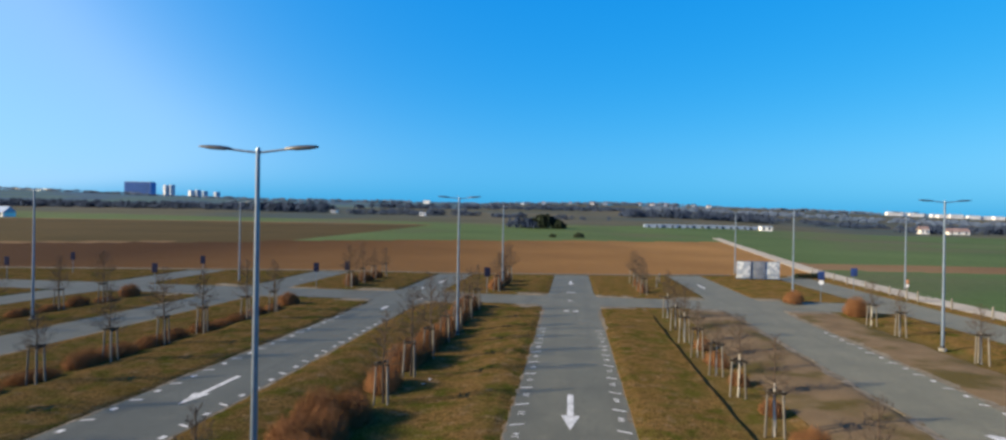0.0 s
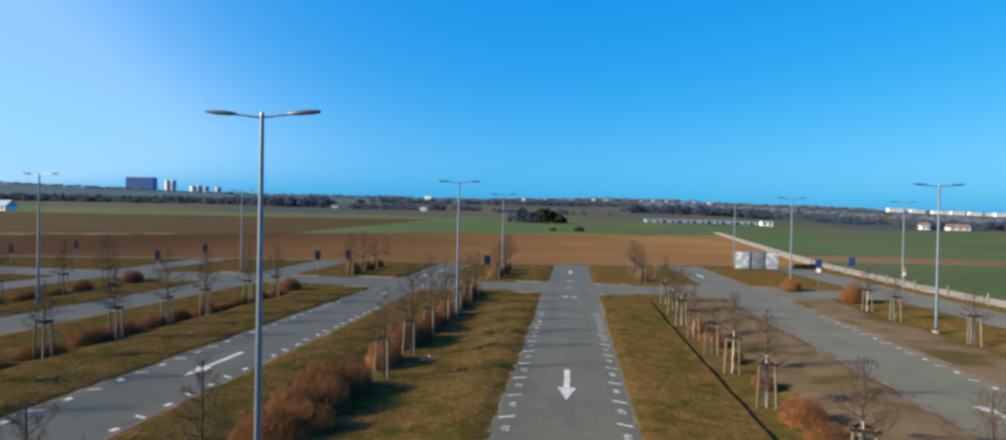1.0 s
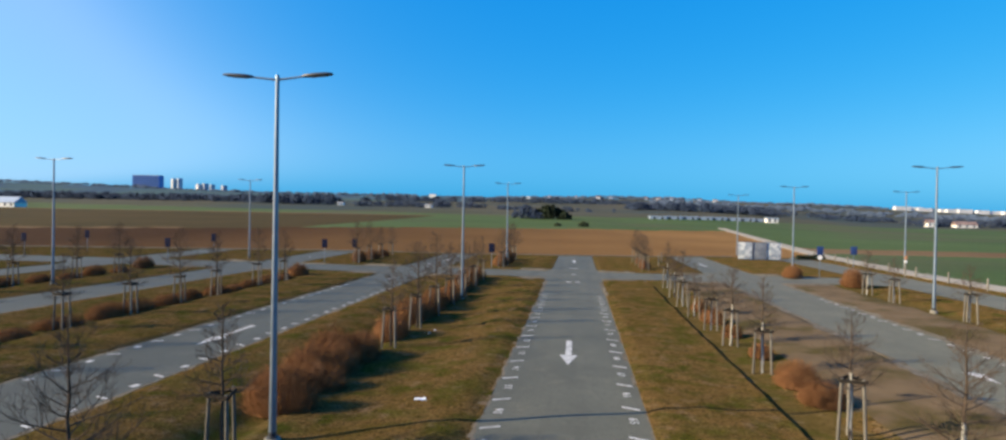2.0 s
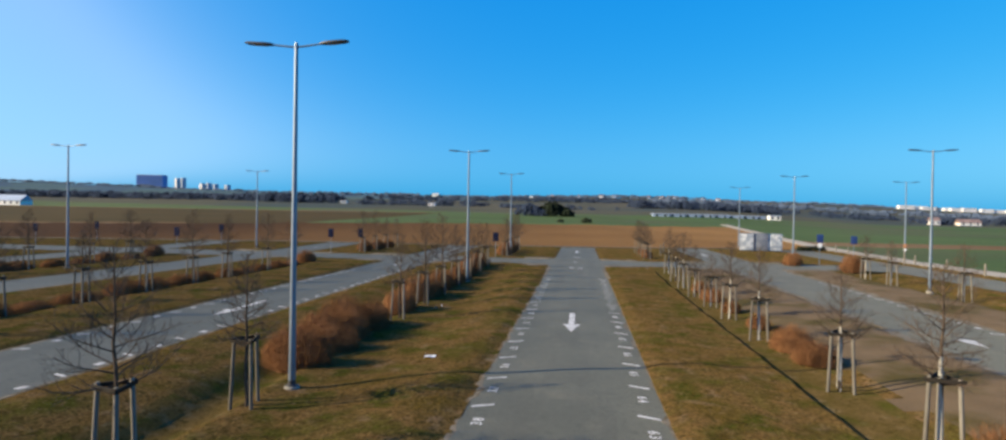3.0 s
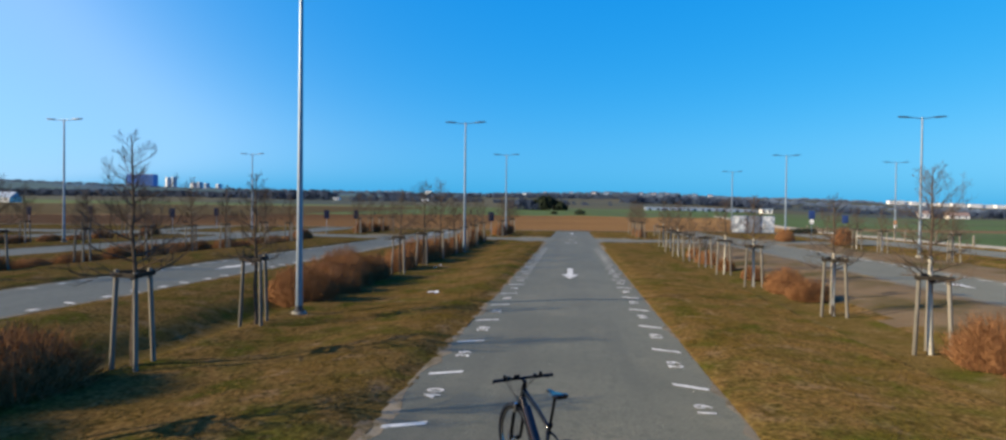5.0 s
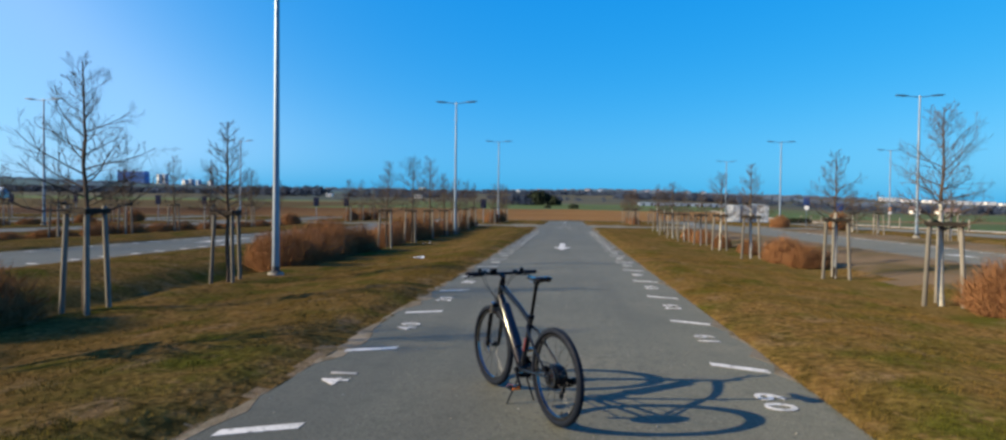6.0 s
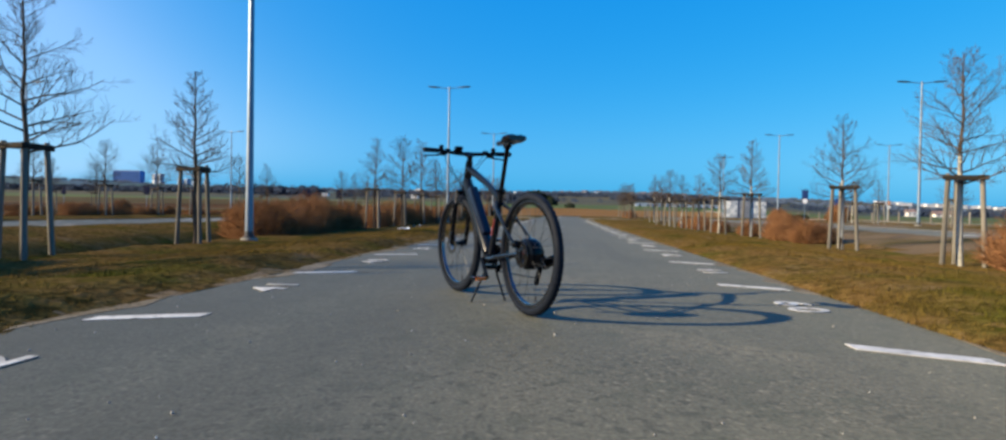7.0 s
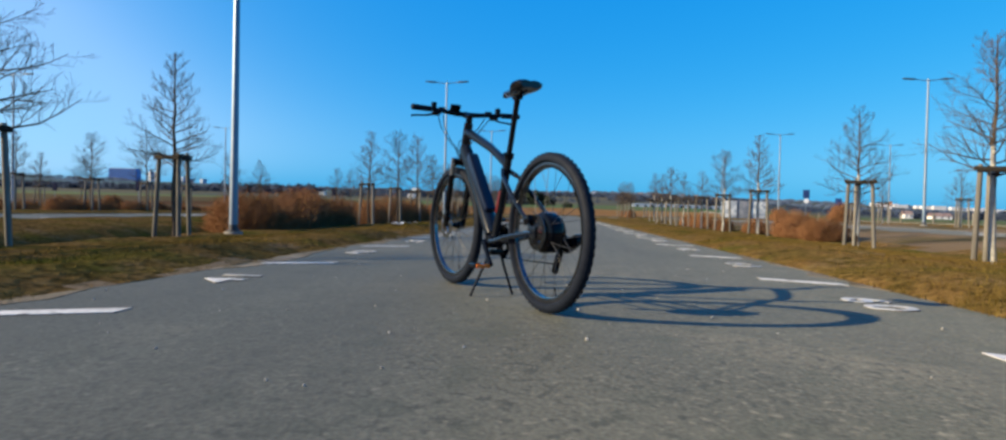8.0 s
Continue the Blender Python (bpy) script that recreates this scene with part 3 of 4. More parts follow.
for k, (x, y, white) in enumerate(PLACES):
    v = (k * 7 + 1) % 3 if k > 2 else (2, 0, 1)[k]
    z = surface_z(x, y) - 0.02
    size = (0.94 if white else 1.04) * (1 + 0.1 * math.sin(k * 5.3)) if k > 2 else 1.02
    size = {10: 1.03, 11: 0.86}.get(k, size)
    m = pose(x, y, z, 0, 0, (k * 67) % 360) @ Matrix.Diagonal((size, size, size, 1))
    if (v, white) not in kinds:
        tall, spread, seed = TREES_DARK[v]
        label = "bare young tree with a white lime-washed trunk between stakes" if white else "bare young winter tree with fine brown branches between stakes"
        kinds[v, white] = build_tree(seed, tall, spread, m, white, label, v == 2)
    else:
        copy_thing(kinds[v, white], m)
    m = pose(x, y, z, 0, 0, 0)
    s = k % 3
    if ("stakes", s) not in kinds:
        kinds["stakes", s] = build_stakes(m, s)
    else:
        copy_thing(kinds["stakes", s], m)


# ---- shrubs ----
def build_shrub(seed, length, width, tall, at, label, stems=340):
    """A rounded mound of fine stems, each with side twigs towards its tip."""
    rnd = random.Random(seed)
    shrub = thing("shrub", at, label, "shrub", "leafless shrubs of the planted strips")
    layers = {"stem_clump": ([], [], []), "twig_crown": ([], [], [])}

    def blade(layer, p, q, w):
        verts, faces, normals = layers[layer]
        d = (q - p).normalized()
        face = Vector((q.x / length, q.y / width, 0.25)) + Vector((rnd.gauss(0, 0.35), rnd.gauss(0, 0.35), rnd.gauss(0, 0.2)))
        s = d.cross(face).normalized() * w
        n = len(verts)
        verts.extend([p - s, p + s, q])
        faces.append((n, n + 1, n + 2) if (2 * s).cross(q - p).dot(face) > 0 else (n + 1, n, n + 2))
        normals.extend([face.normalized()] * 3)

    for k in range(int(stems * length * width)):
        turn, up = rnd.uniform(0, 6.283), rnd.random() ** 0.8
        flat = math.sqrt(1 - up * up)
        lump = 1 + 0.13 * noise.noise((2.2 * math.cos(turn) * flat + seed, 2.2 * math.sin(turn) * flat, 2 * up))
        reach = rnd.uniform(0.6, 1.0) ** 0.5 * lump
        tip = Vector((0.5 * length * math.cos(turn) * flat * reach, 0.5 * width * math.sin(turn) * flat * reach, tall * (0.12 + 0.88 * up) * reach))
        foot = Vector((tip.x * 0.55 + rnd.gauss(0, 0.06), tip.y * 0.55 + rnd.gauss(0, 0.06), -0.05))
        blade("stem_clump", foot, tip, rnd.uniform(0.004, 0.007))
        way = Vector((tip.x / length, tip.y / width, 0.5 * up + 0.2)).normalized()
        for j in range(12):
            p = foot.lerp(tip, rnd.uniform(0.5, 1.0))
            blade("twig_crown", p, p + way * rnd.uniform(0.04, 0.15) + Vector((rnd.gauss(0, 0.06), rnd.gauss(0, 0.06), rnd.gauss(0.02, 0.05))), rnd.uniform(0.0022, 0.0042))
    for layer, (verts, faces, normals) in layers.items():
        me = bpy.data.meshes.new(layer)
        me.from_pydata([tuple(v) for v in verts], [], faces)
        me.normals_split_custom_set_from_vertices(normals)
        me.materials.append(M["twig"])
        new(layer, me).parent = shrub
    return shrub


SHRUB_LABEL = "dense leafless brown shrub in the planted strip"
shrubs = [build_shrub(5, 2.6, 1.6, 1.3, pose(-8.4, 19.8, ground_z(-8.4, 19.8) - 0.1), SHRUB_LABEL),
          build_shrub(6, 1.7, 1.6, 0.98, pose(8.0, 25.2, surface_z(8.0, 25.2)), SHRUB_LABEL, 420),
          build_shrub(7, 2.4, 1.5, 1.1, pose(-8.4, 22.0, ground_z(-8.4, 22.0) - 0.1), SHRUB_LABEL)]
rnd = random.Random(11)
SPOTS = [(-8.5, y) for y in (5.6, 7.9, 9.8, 24.2, 26.3, 30.6, 34.6, 36.0, 38.8, 40.4, 42.6, 44.4, 46.6, 48.2, 50.6, 52.2, 54.2)]
SPOTS += [(8.0, 23.2), (8.3, 14.2), (8.6, 12.4), (8.0, 29.6), (8.0, 34.0), (7.9, 37.8), (7.9, 42.0)]
SPOTS += [(22.9, 55.6), (-24.0, 53.0), (-40.0, 54.6)]
SPOTS += [(-9.4, 4.8), (-9.7, 6.9), (-9.6, 9.0), (-9.1, 10.2), (-10.5, 6.0), (-10.6, 8.1), (-9.2, 21.0), (-9.2, 23.2), (-9.1, 25.2)]
SPOTS += [(-8.0, y) for y in (67.5, 71.5, 76.0)] + [(7.6, y) for y in (68.5, 72.5, 76.0)] + [(-23.8, y) for y in (67.5, 71.5, 75.5)] + [(20.5, 62.8)]
for x, y in SPOTS:
    size = rnd.uniform(1.0, 1.25)
    if 7 < x < 9:
        size = 1.1 if y < 20 else rnd.uniform(0.92, 1.0) if y < 26 else rnd.uniform(0.65, 0.8)
    kind = shrubs[1] if 8 <= x < 9 else rnd.choice(shrubs)
    flat = 0.82 if 7 < x < 9 and 20 < y < 26 else 1.0
    copy_thing(kind, pose(x + rnd.uniform(-0.15, 0.15), y, max(surface_z(x, y), ground_z(x, y) - 0.1), 0, 0, rnd.uniform(60, 120)) @ Matrix.Diagonal((size, size, size * flat, 1)))
for x, y0, y1 in ((-24.1, 17.0, 51.5), (-40.1, 26.0, 53.5)):  # lower hedges of the farther strips
    y = y0
    while y < y1:
        copy_thing(rnd.choice((shrubs[0], shrubs[2])), pose(x + rnd.uniform(-0.2, 0.2), y, surface_z(x, y) - 0.05, 0, 0, rnd.uniform(75, 105)) @ Matrix.Diagonal((1.05, 0.95, rnd.uniform(0.45, 0.75), 1)))
        y += rnd.uniform(1.9, 2.9)


# ---- lane markings ----
def flat_patch(name, outline, z, mat, at, parent=None):
    bm = bmesh.new()
    top = [bm.verts.new((x, y, z)) for x, y in outline]
    bm.faces.new(top)
    low = bmesh.ops.extrude_face_region(bm, geom=list(bm.faces))
    for v in low["geom"]:
        if isinstance(v, bmesh.types.BMVert):
            v.co.z -= 0.003
    bmesh.ops.recalc_face_normals(bm, faces=bm.faces)
    return part(name, bm, mat, parent, at=at, smooth=False)


def bay_line(x0, x1, y, slant=0.0):
    ob = flat_patch("bay_line", [(x0, -0.06 - (slant if slant > 0 else 0)), (x1, -0.06 + (slant if slant < 0 else 0)), (x1, 0.06 + (slant if slant < 0 else 0)), (x0, 0.06 - (slant if slant > 0 else 0))], 0.0, M["paint"], pose(0, y, ground_z((x0 + x1) / 2, y) + 0.005))
    return tagged(ob, "short worn white parking bay line on asphalt", "road marking", "parking bay lines")


DIGITS = {}


def digit_mesh(d):
    if d not in DIGITS:
        curve = bpy.data.curves.new("digit", "FONT")
        curve.body, curve.size, curve.align_x, curve.align_y = d, 0.62, "CENTER", "CENTER"
        curve.offset, curve.extrude = 0.012, 0.0015
        source = new("digit", curve)
        DIGITS[d] = bpy.data.meshes.new_from_object(source.evaluated_get(bpy.context.evaluated_depsgraph_get()))
        bpy.data.objects.remove(source)
        bpy.data.curves.remove(curve)
        DIGITS[d].materials.append(M["paint"])
    return DIGITS[d]


def bay_number(text, x, y, side):
    ob = thing("bay_number", pose(x, y, ground_z(x, y) + 0.0055, 0, 0, 90 if side < 0 else -90) @ Matrix.Diagonal((0.66, 0.56, 1, 1)), "worn white bay number " + text + " painted on asphalt", "bay number", "parking bay numbers")
    for k, d in enumerate(text):
        part_ob = new("digit", digit_mesh(d))
        part_ob.parent = ob
        part_ob.matrix_basis = pose((k - (len(text) - 1) / 2) * 0.40, 0, 0)


for k in range(-3, 17):
    y = 6.6 + 2.45 * k
    bay_line(-2.26, -1.74, y, 0.22)
    bay_line(1.63, 2.14, y - 0.2, -0.22)
    if k < 16:
        bay_number(str(41 - k), -1.93, y + 1.22, -1)
        bay_number(str(60 + k), 1.86, y + 1.05, 1)


def lane_arrow(x, y, turn, label="white one-way arrow painted on the asphalt lane"):
    head, half, shaft, length = 1.6, 0.36, 0.125, 4.4
    pts = [(0, 0), (half, head), (shaft, head), (shaft, length), (-shaft, length), (-shaft, head), (-half, head)]
    ob = flat_patch("lane_arrow", pts, 0.0, M["paint"], pose(x, y, ground_z(x, y) + 0.006, 0, 0, turn))
    return tagged(ob, label, "road marking", "lane arrows")


for x, y in ((-0.05, 25.7), (-15.45, 26.2), (15.1, 26.0), (-0.1, 74.4), (-15.3, 72.4), (14.9, 73.6), (-31.6, 71.0)):
    lane_arrow(x, y, 0)
for k in range(-3, 17):
    y = 6.6 + 2.45 * k
    for x in (-17.45, -13.7, 13.45, 17.25):
        out = 1 if x in (-17.45, 13.45) else -1
        if x == 13.45:
            continue
        bay_line(x - 0.24, x + 0.2, y + 0.4, out * 0.16)
        mark = flat_patch("bay_mark", [(-0.11, -0.13), (0.1, -0.14), (0.12, 0.13), (-0.09, 0.15)], 0.0, M["paint"], pose(x - out * 0.02, y + 1.6, ground_z(x, y + 1.6) + 0.005))
        tagged(mark, "worn unreadable white bay marking on asphalt", "road marking", "worn bay markings")


# give-way dashes at the cross lane
for x, y, w, d in ((-0.42, 54.0, 0.42, 0.5), (0.3, 54.0, 0.42, 0.5), (-0.1, 60.4, 0.5, 0.3), (-0.1, 66.8, 0.9, 0.35), (-15.5, 52.6, 0.3, 1.7), (-15.9, 67.6, 0.3, 1.7), (-13.9, 58.5, 0.5, 0.4)):
    mark = flat_patch("lane_dash", [(-w / 2, -d / 2), (w / 2, -d / 2), (w / 2, d / 2), (-w / 2, d / 2)], 0.0, M["paint"], pose(x, y, ground_z(x, y) + 0.008))
    tagged(mark, "short worn white lane dash near the cross lane", "road marking", "lane dashes")


# ---- bicycle ----
def bike_wheel(bike, x, front, turn=0.0):
    r = 0.36
    at = pose(x, 0, r, 0, 0, turn)
    flat = pose(0, 0, 0, 90)
    bm = bmesh.new()
    lathe(bm, [(0.292, -0.011), (0.300, -0.0135), (0.318, -0.0125), (0.320, -0.008), (0.312, 0), (0.320, 0.008), (0.318, 0.0125), (0.300, 0.0135), (0.292, 0.011)], flat, 56)
    wheel = part("wheel", bm, M["rim_alloy"], bike, "dark alloy wheel rim", at)
    bm = bmesh.new()
    profile = [(0.316, -0.013)] + [(0.334 + 0.026 * math.cos(a), 0.026 * math.sin(a)) for a in (math.radians(d) for d in range(-110, 111, 20))] + [(0.316, 0.013)]
    lathe(bm, profile, flat, 64)
    for k in range(64):
        a = 2 * math.pi * k / 64
        for s in (-1, 1):
            m = flat @ pose(0, 0, 0, 0, 0, math.degrees(a + s * 0.02)) @ pose(0.3576, 0, s * 0.010, 0, s * 18, 0)
            bm_box(bm, 0.002, 0.017, 0.011, m)
    part("tyre", bm, M["rubber"], wheel, "black treaded rubber tyre")
    bm = bmesh.new()
    if front:
        lathe(bm, [(0.006, -0.055), (0.017, -0.05), (0.026, -0.032), (0.026, -0.026), (0.016, -0.02), (0.016, 0.02), (0.026, 0.026), (0.026, 0.032), (0.017, 0.05), (0.006, 0.055)], flat, 24)
    else:
        lathe(bm, [(0.008, -0.068), (0.03, -0.066), (0.055, -0.05), (0.086, -0.036), (0.092, -0.026), (0.092, 0.026), (0.086, 0.036), (0.05, 0.05), (0.02, 0.062), (0.008, 0.07)], flat, 36)
    part("hub", bm, M["black_part"], wheel, "black axle hub" if front else "large black hub motor")
    bm = bmesh.new()
    lathe(bm, [(0.052, -0.0011), (0.08, -0.0011), (0.08, 0.0011), (0.052, 0.0011)], pose(0, 0.056, 0) @ flat, 36)
    for k in range(5):
        a = 2 * math.pi * k / 5
        tube(bm, [(0.016 * math.cos(a), 0.056, 0.016 * math.sin(a)), (0.055 * math.cos(a + 0.4), 0.056, 0.055 * math.sin(a + 0.4))], 0.004, 5)
    part("brake_disc", bm, M["bright_steel" if front else "rim_alloy"], wheel, "steel brake disc")
    inner = 0.024 if front else 0.09
    for k in range(28):
        a = 2 * math.pi * k / 28
        s = 1 if k % 2 else -1
        b = a + (0.5 if (k // 2) % 2 else -0.5) * (1.2 if front else 0.5)
        p, q = Vector((inner * math.cos(b), s * 0.028, inner * math.sin(b))), Vector((0.296 * math.cos(a), 0, 0.296 * math.sin(a)))
        bm = bmesh.new()
        tube(bm, [p, q], 0.0013, 5)
        part("spoke", bm, M["spoke_steel"], wheel)
    bm = bmesh.new()
    tube(bm, [(0.296 * math.cos(4.4), 0, 0.296 * math.sin(4.4)), (0.252 * math.cos(4.4), 0, 0.252 * math.sin(4.4))], 0.0035, 6)
    part("valve", bm, M["black_part"], wheel)
    return wheel


def build_bike(at):
    bike = thing("bicycle", at, "dark graphite electric bicycle standing on its two-legged kickstand", "bicycle")
    bike_wheel(bike, -0.555, False)
    bike_wheel(bike, 0.585, True, 3)
    # frame
    bm = bmesh.new()
    tube(bm, [(0.392, 0, 0.965), (0.402, 0, 0.93), (0.452, 0, 0.775), (0.458, 0, 0.755)], [0.026, 0.027, 0.029, 0.028], 16)
    tube(bm, [(0.435, 0, 0.825), (0.30, 0, 0.665), (0.12, 0, 0.45), (0.02, 0, 0.325)], [0.036, 0.042, 0.045, 0.042], 16)
    tube(bm, [(0.40, 0, 0.915), (0.33, 0, 0.888), (0.20, 0, 0.842), (0.07, 0, 0.793), (-0.03, 0, 0.745), (-0.10, 0, 0.705), (-0.135, 0, 0.675)], [0.026, 0.026, 0.024, 0.022, 0.021, 0.02, 0.019], 14)
    tube(bm, [(0.0, 0, 0.29), (-0.05, 0, 0.43), (-0.10, 0, 0.575), (-0.145, 0, 0.715), (-0.152, 0, 0.735)], [0.024, 0.021, 0.02, 0.02, 0.022], 14)
    for s in (-1, 1):
        tube(bm, [(-0.115, s * 0.012, 0.665), (-0.18, s * 0.045, 0.625), (-0.35, s * 0.062, 0.50), (-0.54, s * 0.07, 0.375)], [0.014, 0.012, 0.010, 0.010], 8)
        tube(bm, [(-0.02, s * 0.035, 0.29), (-0.12, s * 0.05, 0.30), (-0.25, s * 0.062, 0.325), (-0.545, s * 0.072, 0.36)], [0.016, 0.014, 0.012, 0.011], 8)
        bm_box(bm, 0.05, 0.006, 0.05, pose(-0.552, s * 0.074, 0.362), 0.002)
    lathe(bm, [(0.01, -0.04), (0.034, -0.04), (0.036, -0.03), (0.036, 0.03), (0.034, 0.04), (0.01, 0.04)], pose(0, 0, 0.29, 90), 20)
    part("frame", bm, M["graphite"], bike, "glossy graphite-grey aluminium frame")
    bm = bmesh.new()
    d = Vector((0.435 - 0.02, 0, 0.825 - 0.325)).normalized()
    mid = Vector((0.215, 0, 0.585))
    tilt = math.degrees(math.atan2(d.z, d.x))
    bm_box(bm, 0.42, 0.066, 0.062, pose(mid.x - 0.012, 0, mid.z + 0.022, 0, -tilt, 0), 0.018)
    battery = part("battery", bm, M["battery"], bike, "dark navy battery pack in the down tube")
    bm = bmesh.new()
    bm_box(bm, 0.34, 0.003, 0.0035, pose(mid.x - 0.0, 0.0345, mid.z + 0.006, 0, -tilt, 0), 0.001)
    part("silver_stripe", bm, M["spoke_steel"], battery)
    for s in (-1, 1):
        bm = bmesh.new()
        bm_box(bm, 0.012, 0.003, 0.12, pose(-0.078, s * 0.0215, 0.50, 0, -19, 0), 0.001)
        part("accent_stripe", bm, M["red_accent"], bike, "red accent stripe on the seat tube")
    # fork
    bm = bmesh.new()
    bm_box(bm, 0.05, 0.13, 0.035, pose(0.472, 0, 0.745, 0, -17, 0), 0.012)
    tube(bm, [(0.46, 0, 0.77), (0.468, 0, 0.745)], 0.022, 12)
    fork = part("fork", bm, M["black_part"], bike, "black suspension fork")
    for s in (-1, 1):
        bm = bmesh.new()
        tube(bm, [(0.472, s * 0.058, 0.765), (0.505, s * 0.058, 0.655)], 0.014, 12)
        part("stanchion", bm, M["bright_steel"], fork)
        bm = bmesh.new()
        tube(bm, [(0.502, s * 0.058, 0.665), (0.508, s * 0.058, 0.645), (0.57, s * 0.058, 0.42), (0.585, s * 0.056, 0.36), (0.588, s * 0.056, 0.345)], [0.021, 0.02, 0.018, 0.015, 0.01], 12)
        part("lower_leg", bm, M["black_part"], fork)
    bm = bmesh.new()
    tube(bm, [(0.50, -0.056, 0.68), (0.525, -0.045, 0.72), (0.53, 0, 0.735), (0.525, 0.045, 0.72), (0.50, 0.056, 0.68)], 0.011, 8)
    part("brace", bm, M["black_part"], fork)
    bm = bmesh.new()
    bm_box(bm, 0.035, 0.03, 0.06, pose(0.545, 0.066, 0.42, 0, -15, 0), 0.006)
    part("brake_caliper", bm, M["black_part"], fork)
    # cockpit
    bm = bmesh.new()
    tube(bm, [(0.39, 0, 0.965), (0.378, 0, 1.01)], 0.02, 12)
    tube(bm, [(0.382, 0, 0.995), (0.42, 0, 1.012), (0.445, 0, 1.022)], [0.02, 0.017, 0.021], 12)
    part("stem", bm, M["black_part"], bike)
    bm = bmesh.new()
    tube(bm, [(0.41, 0.34, 1.035), (0.425, 0.2, 1.032), (0.445, 0.06, 1.024), (0.445, -0.06, 1.024), (0.425, -0.2, 1.032), (0.41, -0.34, 1.035)], [0.011, 0.011, 0.0155, 0.0155, 0.011, 0.011], 12)
    bar = part("handlebar", bm, M["black_part"], bike, "black flat handlebar")
    for s in (-1, 1):
        bm = bmesh.new()
        tube(bm, [(0.4105, s * 0.345, 1.035), (0.411, s * 0.34, 1.035), (0.42, s * 0.225, 1.033)], [0.012, 0.0175, 0.0165], 12)
        part("grip", bm, M["rubber"], bar)
        bm = bmesh.new()
        tube(bm, [(0.43, s * 0.195, 1.028), (0.455, s * 0.20, 1.012), (0.475, s * 0.235, 1.004), (0.482, s * 0.30, 1.0), (0.472, s * 0.325, 0.994)], [0.010, 0.009, 0.006, 0.0055, 0.007], 8)
        bm_box(bm, 0.04, 0.05, 0.024, pose(0.44, s * 0.185, 1.018, 0, 20, 0), 0.008)
        part("brake_lever", bm, M["black_part"], bar)
        bm = bmesh.new()
        bm_box(bm, 0.034, 0.03, 0.045, pose(0.43, s * 0.205, 1.055), 0.01)
        bm_box(bm, 0.03, 0.04, 0.02, pose(0.45, s * 0.15, 1.045), 0.007)
        part("bell" if s > 0 else "shifter", bm, M["black_part"], bar)
    bm = bmesh.new()
    bm_box(bm, 0.02, 0.062, 0.05, pose(0.425, 0.075, 1.05, 0, -40, 0), 0.006)
    part("display", bm, M["black_part"], bar, "small black control display")
    for k, (y0, y1) in enumerate(((0.17, 0.03), (0.14, 0.02), (-0.16, -0.03), (-0.13, 0.04))):
        bm = bmesh.new()
        tube(bm, [(0.45, y0, 1.01), (0.50, y0 * 0.8, 0.95), (0.505 + 0.01 * k, y0 * 0.3 + y1, 0.87), (0.475, y1, 0.80), (0.44, y1 * 1.1, 0.765)], 0.0028, 6)
        part("cable", bm, M["rubber"], bike)
    # saddle
    bm = bmesh.new()
    tube(bm, [(-0.14, 0, 0.70), (-0.218, 0, 0.965), (-0.231, 0, 1.012)], [0.0145, 0.0145, 0.016], 12)
    bm_box(bm, 0.05, 0.04, 0.022, pose(-0.231, 0, 1.018), 0.006)
    post = part("seat_post", bm, M["black_part"], bike)
    bm = bmesh.new()
    lathe(bm, [(0.015, -0.014), (0.026, -0.014), (0.026, 0.014), (0.015, 0.014)], pose(-0.151, 0, 0.735, 0, -16, 0), 16)
    tube(bm, [(-0.175, 0.02, 0.735), (-0.165, 0.045, 0.74)], 0.006, 6)
    part("seat_clamp", bm, M["black_part"], post)
    bm = bmesh.new()
    rows = []
    for t, half, top, drop in ((0.0, 0.016, 1.040, 0.022), (0.06, 0.022, 1.046, 0.026), (0.25, 0.027, 1.045, 0.03), (0.45, 0.04, 1.045, 0.034), (0.65, 0.066, 1.05, 0.042), (0.82, 0.079, 1.058, 0.05), (0.94, 0.074, 1.06, 0.05), (1.0, 0.055, 1.055, 0.036)):
        x = -0.095 - 0.275 * t
        ring = []
        for a in range(16):
            ang = 2 * math.pi * a / 16
            c, sn = math.cos(ang), math.sin(ang)
            ring.append(bm.verts.new((x, half * c, top + 0.007 + (0.018 * sn - 0.007 * math.exp(-(c * half / 0.012) ** 2) if sn > 0 else drop * 0.9 * sn * (0.5 + 0.5 * abs(c))))))
        rows.append(ring)
    for a, b in zip(rows, rows[1:]):
        for k in range(16):
            bm.faces.new((a[k], a[(k + 1) % 16], b[(k + 1) % 16], b[k]))
    bm.faces.new(rows[0]), bm.faces.new(rows[-1])
    bmesh.ops.recalc_face_normals(bm, faces=bm.faces)
    saddle = part("saddle", bm, M["saddle_skin"], bike, "glossy black padded saddle")
    for s in (-1, 1):
        bm = bmesh.new()
        tube(bm, [(-0.12, s * 0.012, 1.048), (-0.17, s * 0.022, 1.028), (-0.28, s * 0.022, 1.028), (-0.33, s * 0.035, 1.048)], 0.0035, 6)
        part("saddle_rail", bm, M["bright_steel"], saddle)
    # drive
    bm = bmesh.new()
    lathe(bm, [(0.05, -0.0015), (0.086, -0.0015), (0.086, 0.0015), (0.05, 0.0015)], pose(0, -0.052, 0.29, 90), 36)
    for k in range(34):
        a = 2 * math.pi * k / 34
        bm_box(bm, 0.006, 0.003, 0.006, pose(0.088 * math.cos(a), -0.052, 0.29 + 0.088 * math.sin(a), 0, -math.degrees(a), 0))
    for k in range(4):
        a = 2 * math.pi * k / 4 + 0.3
        tube(bm, [(0, -0.052, 0.29), (0.055 * math.cos(a), -0.052, 0.29 + 0.055 * math.sin(a))], 0.008, 6)
    part("chainring", bm, M["black_part"], bike)
    bm = bmesh.new()
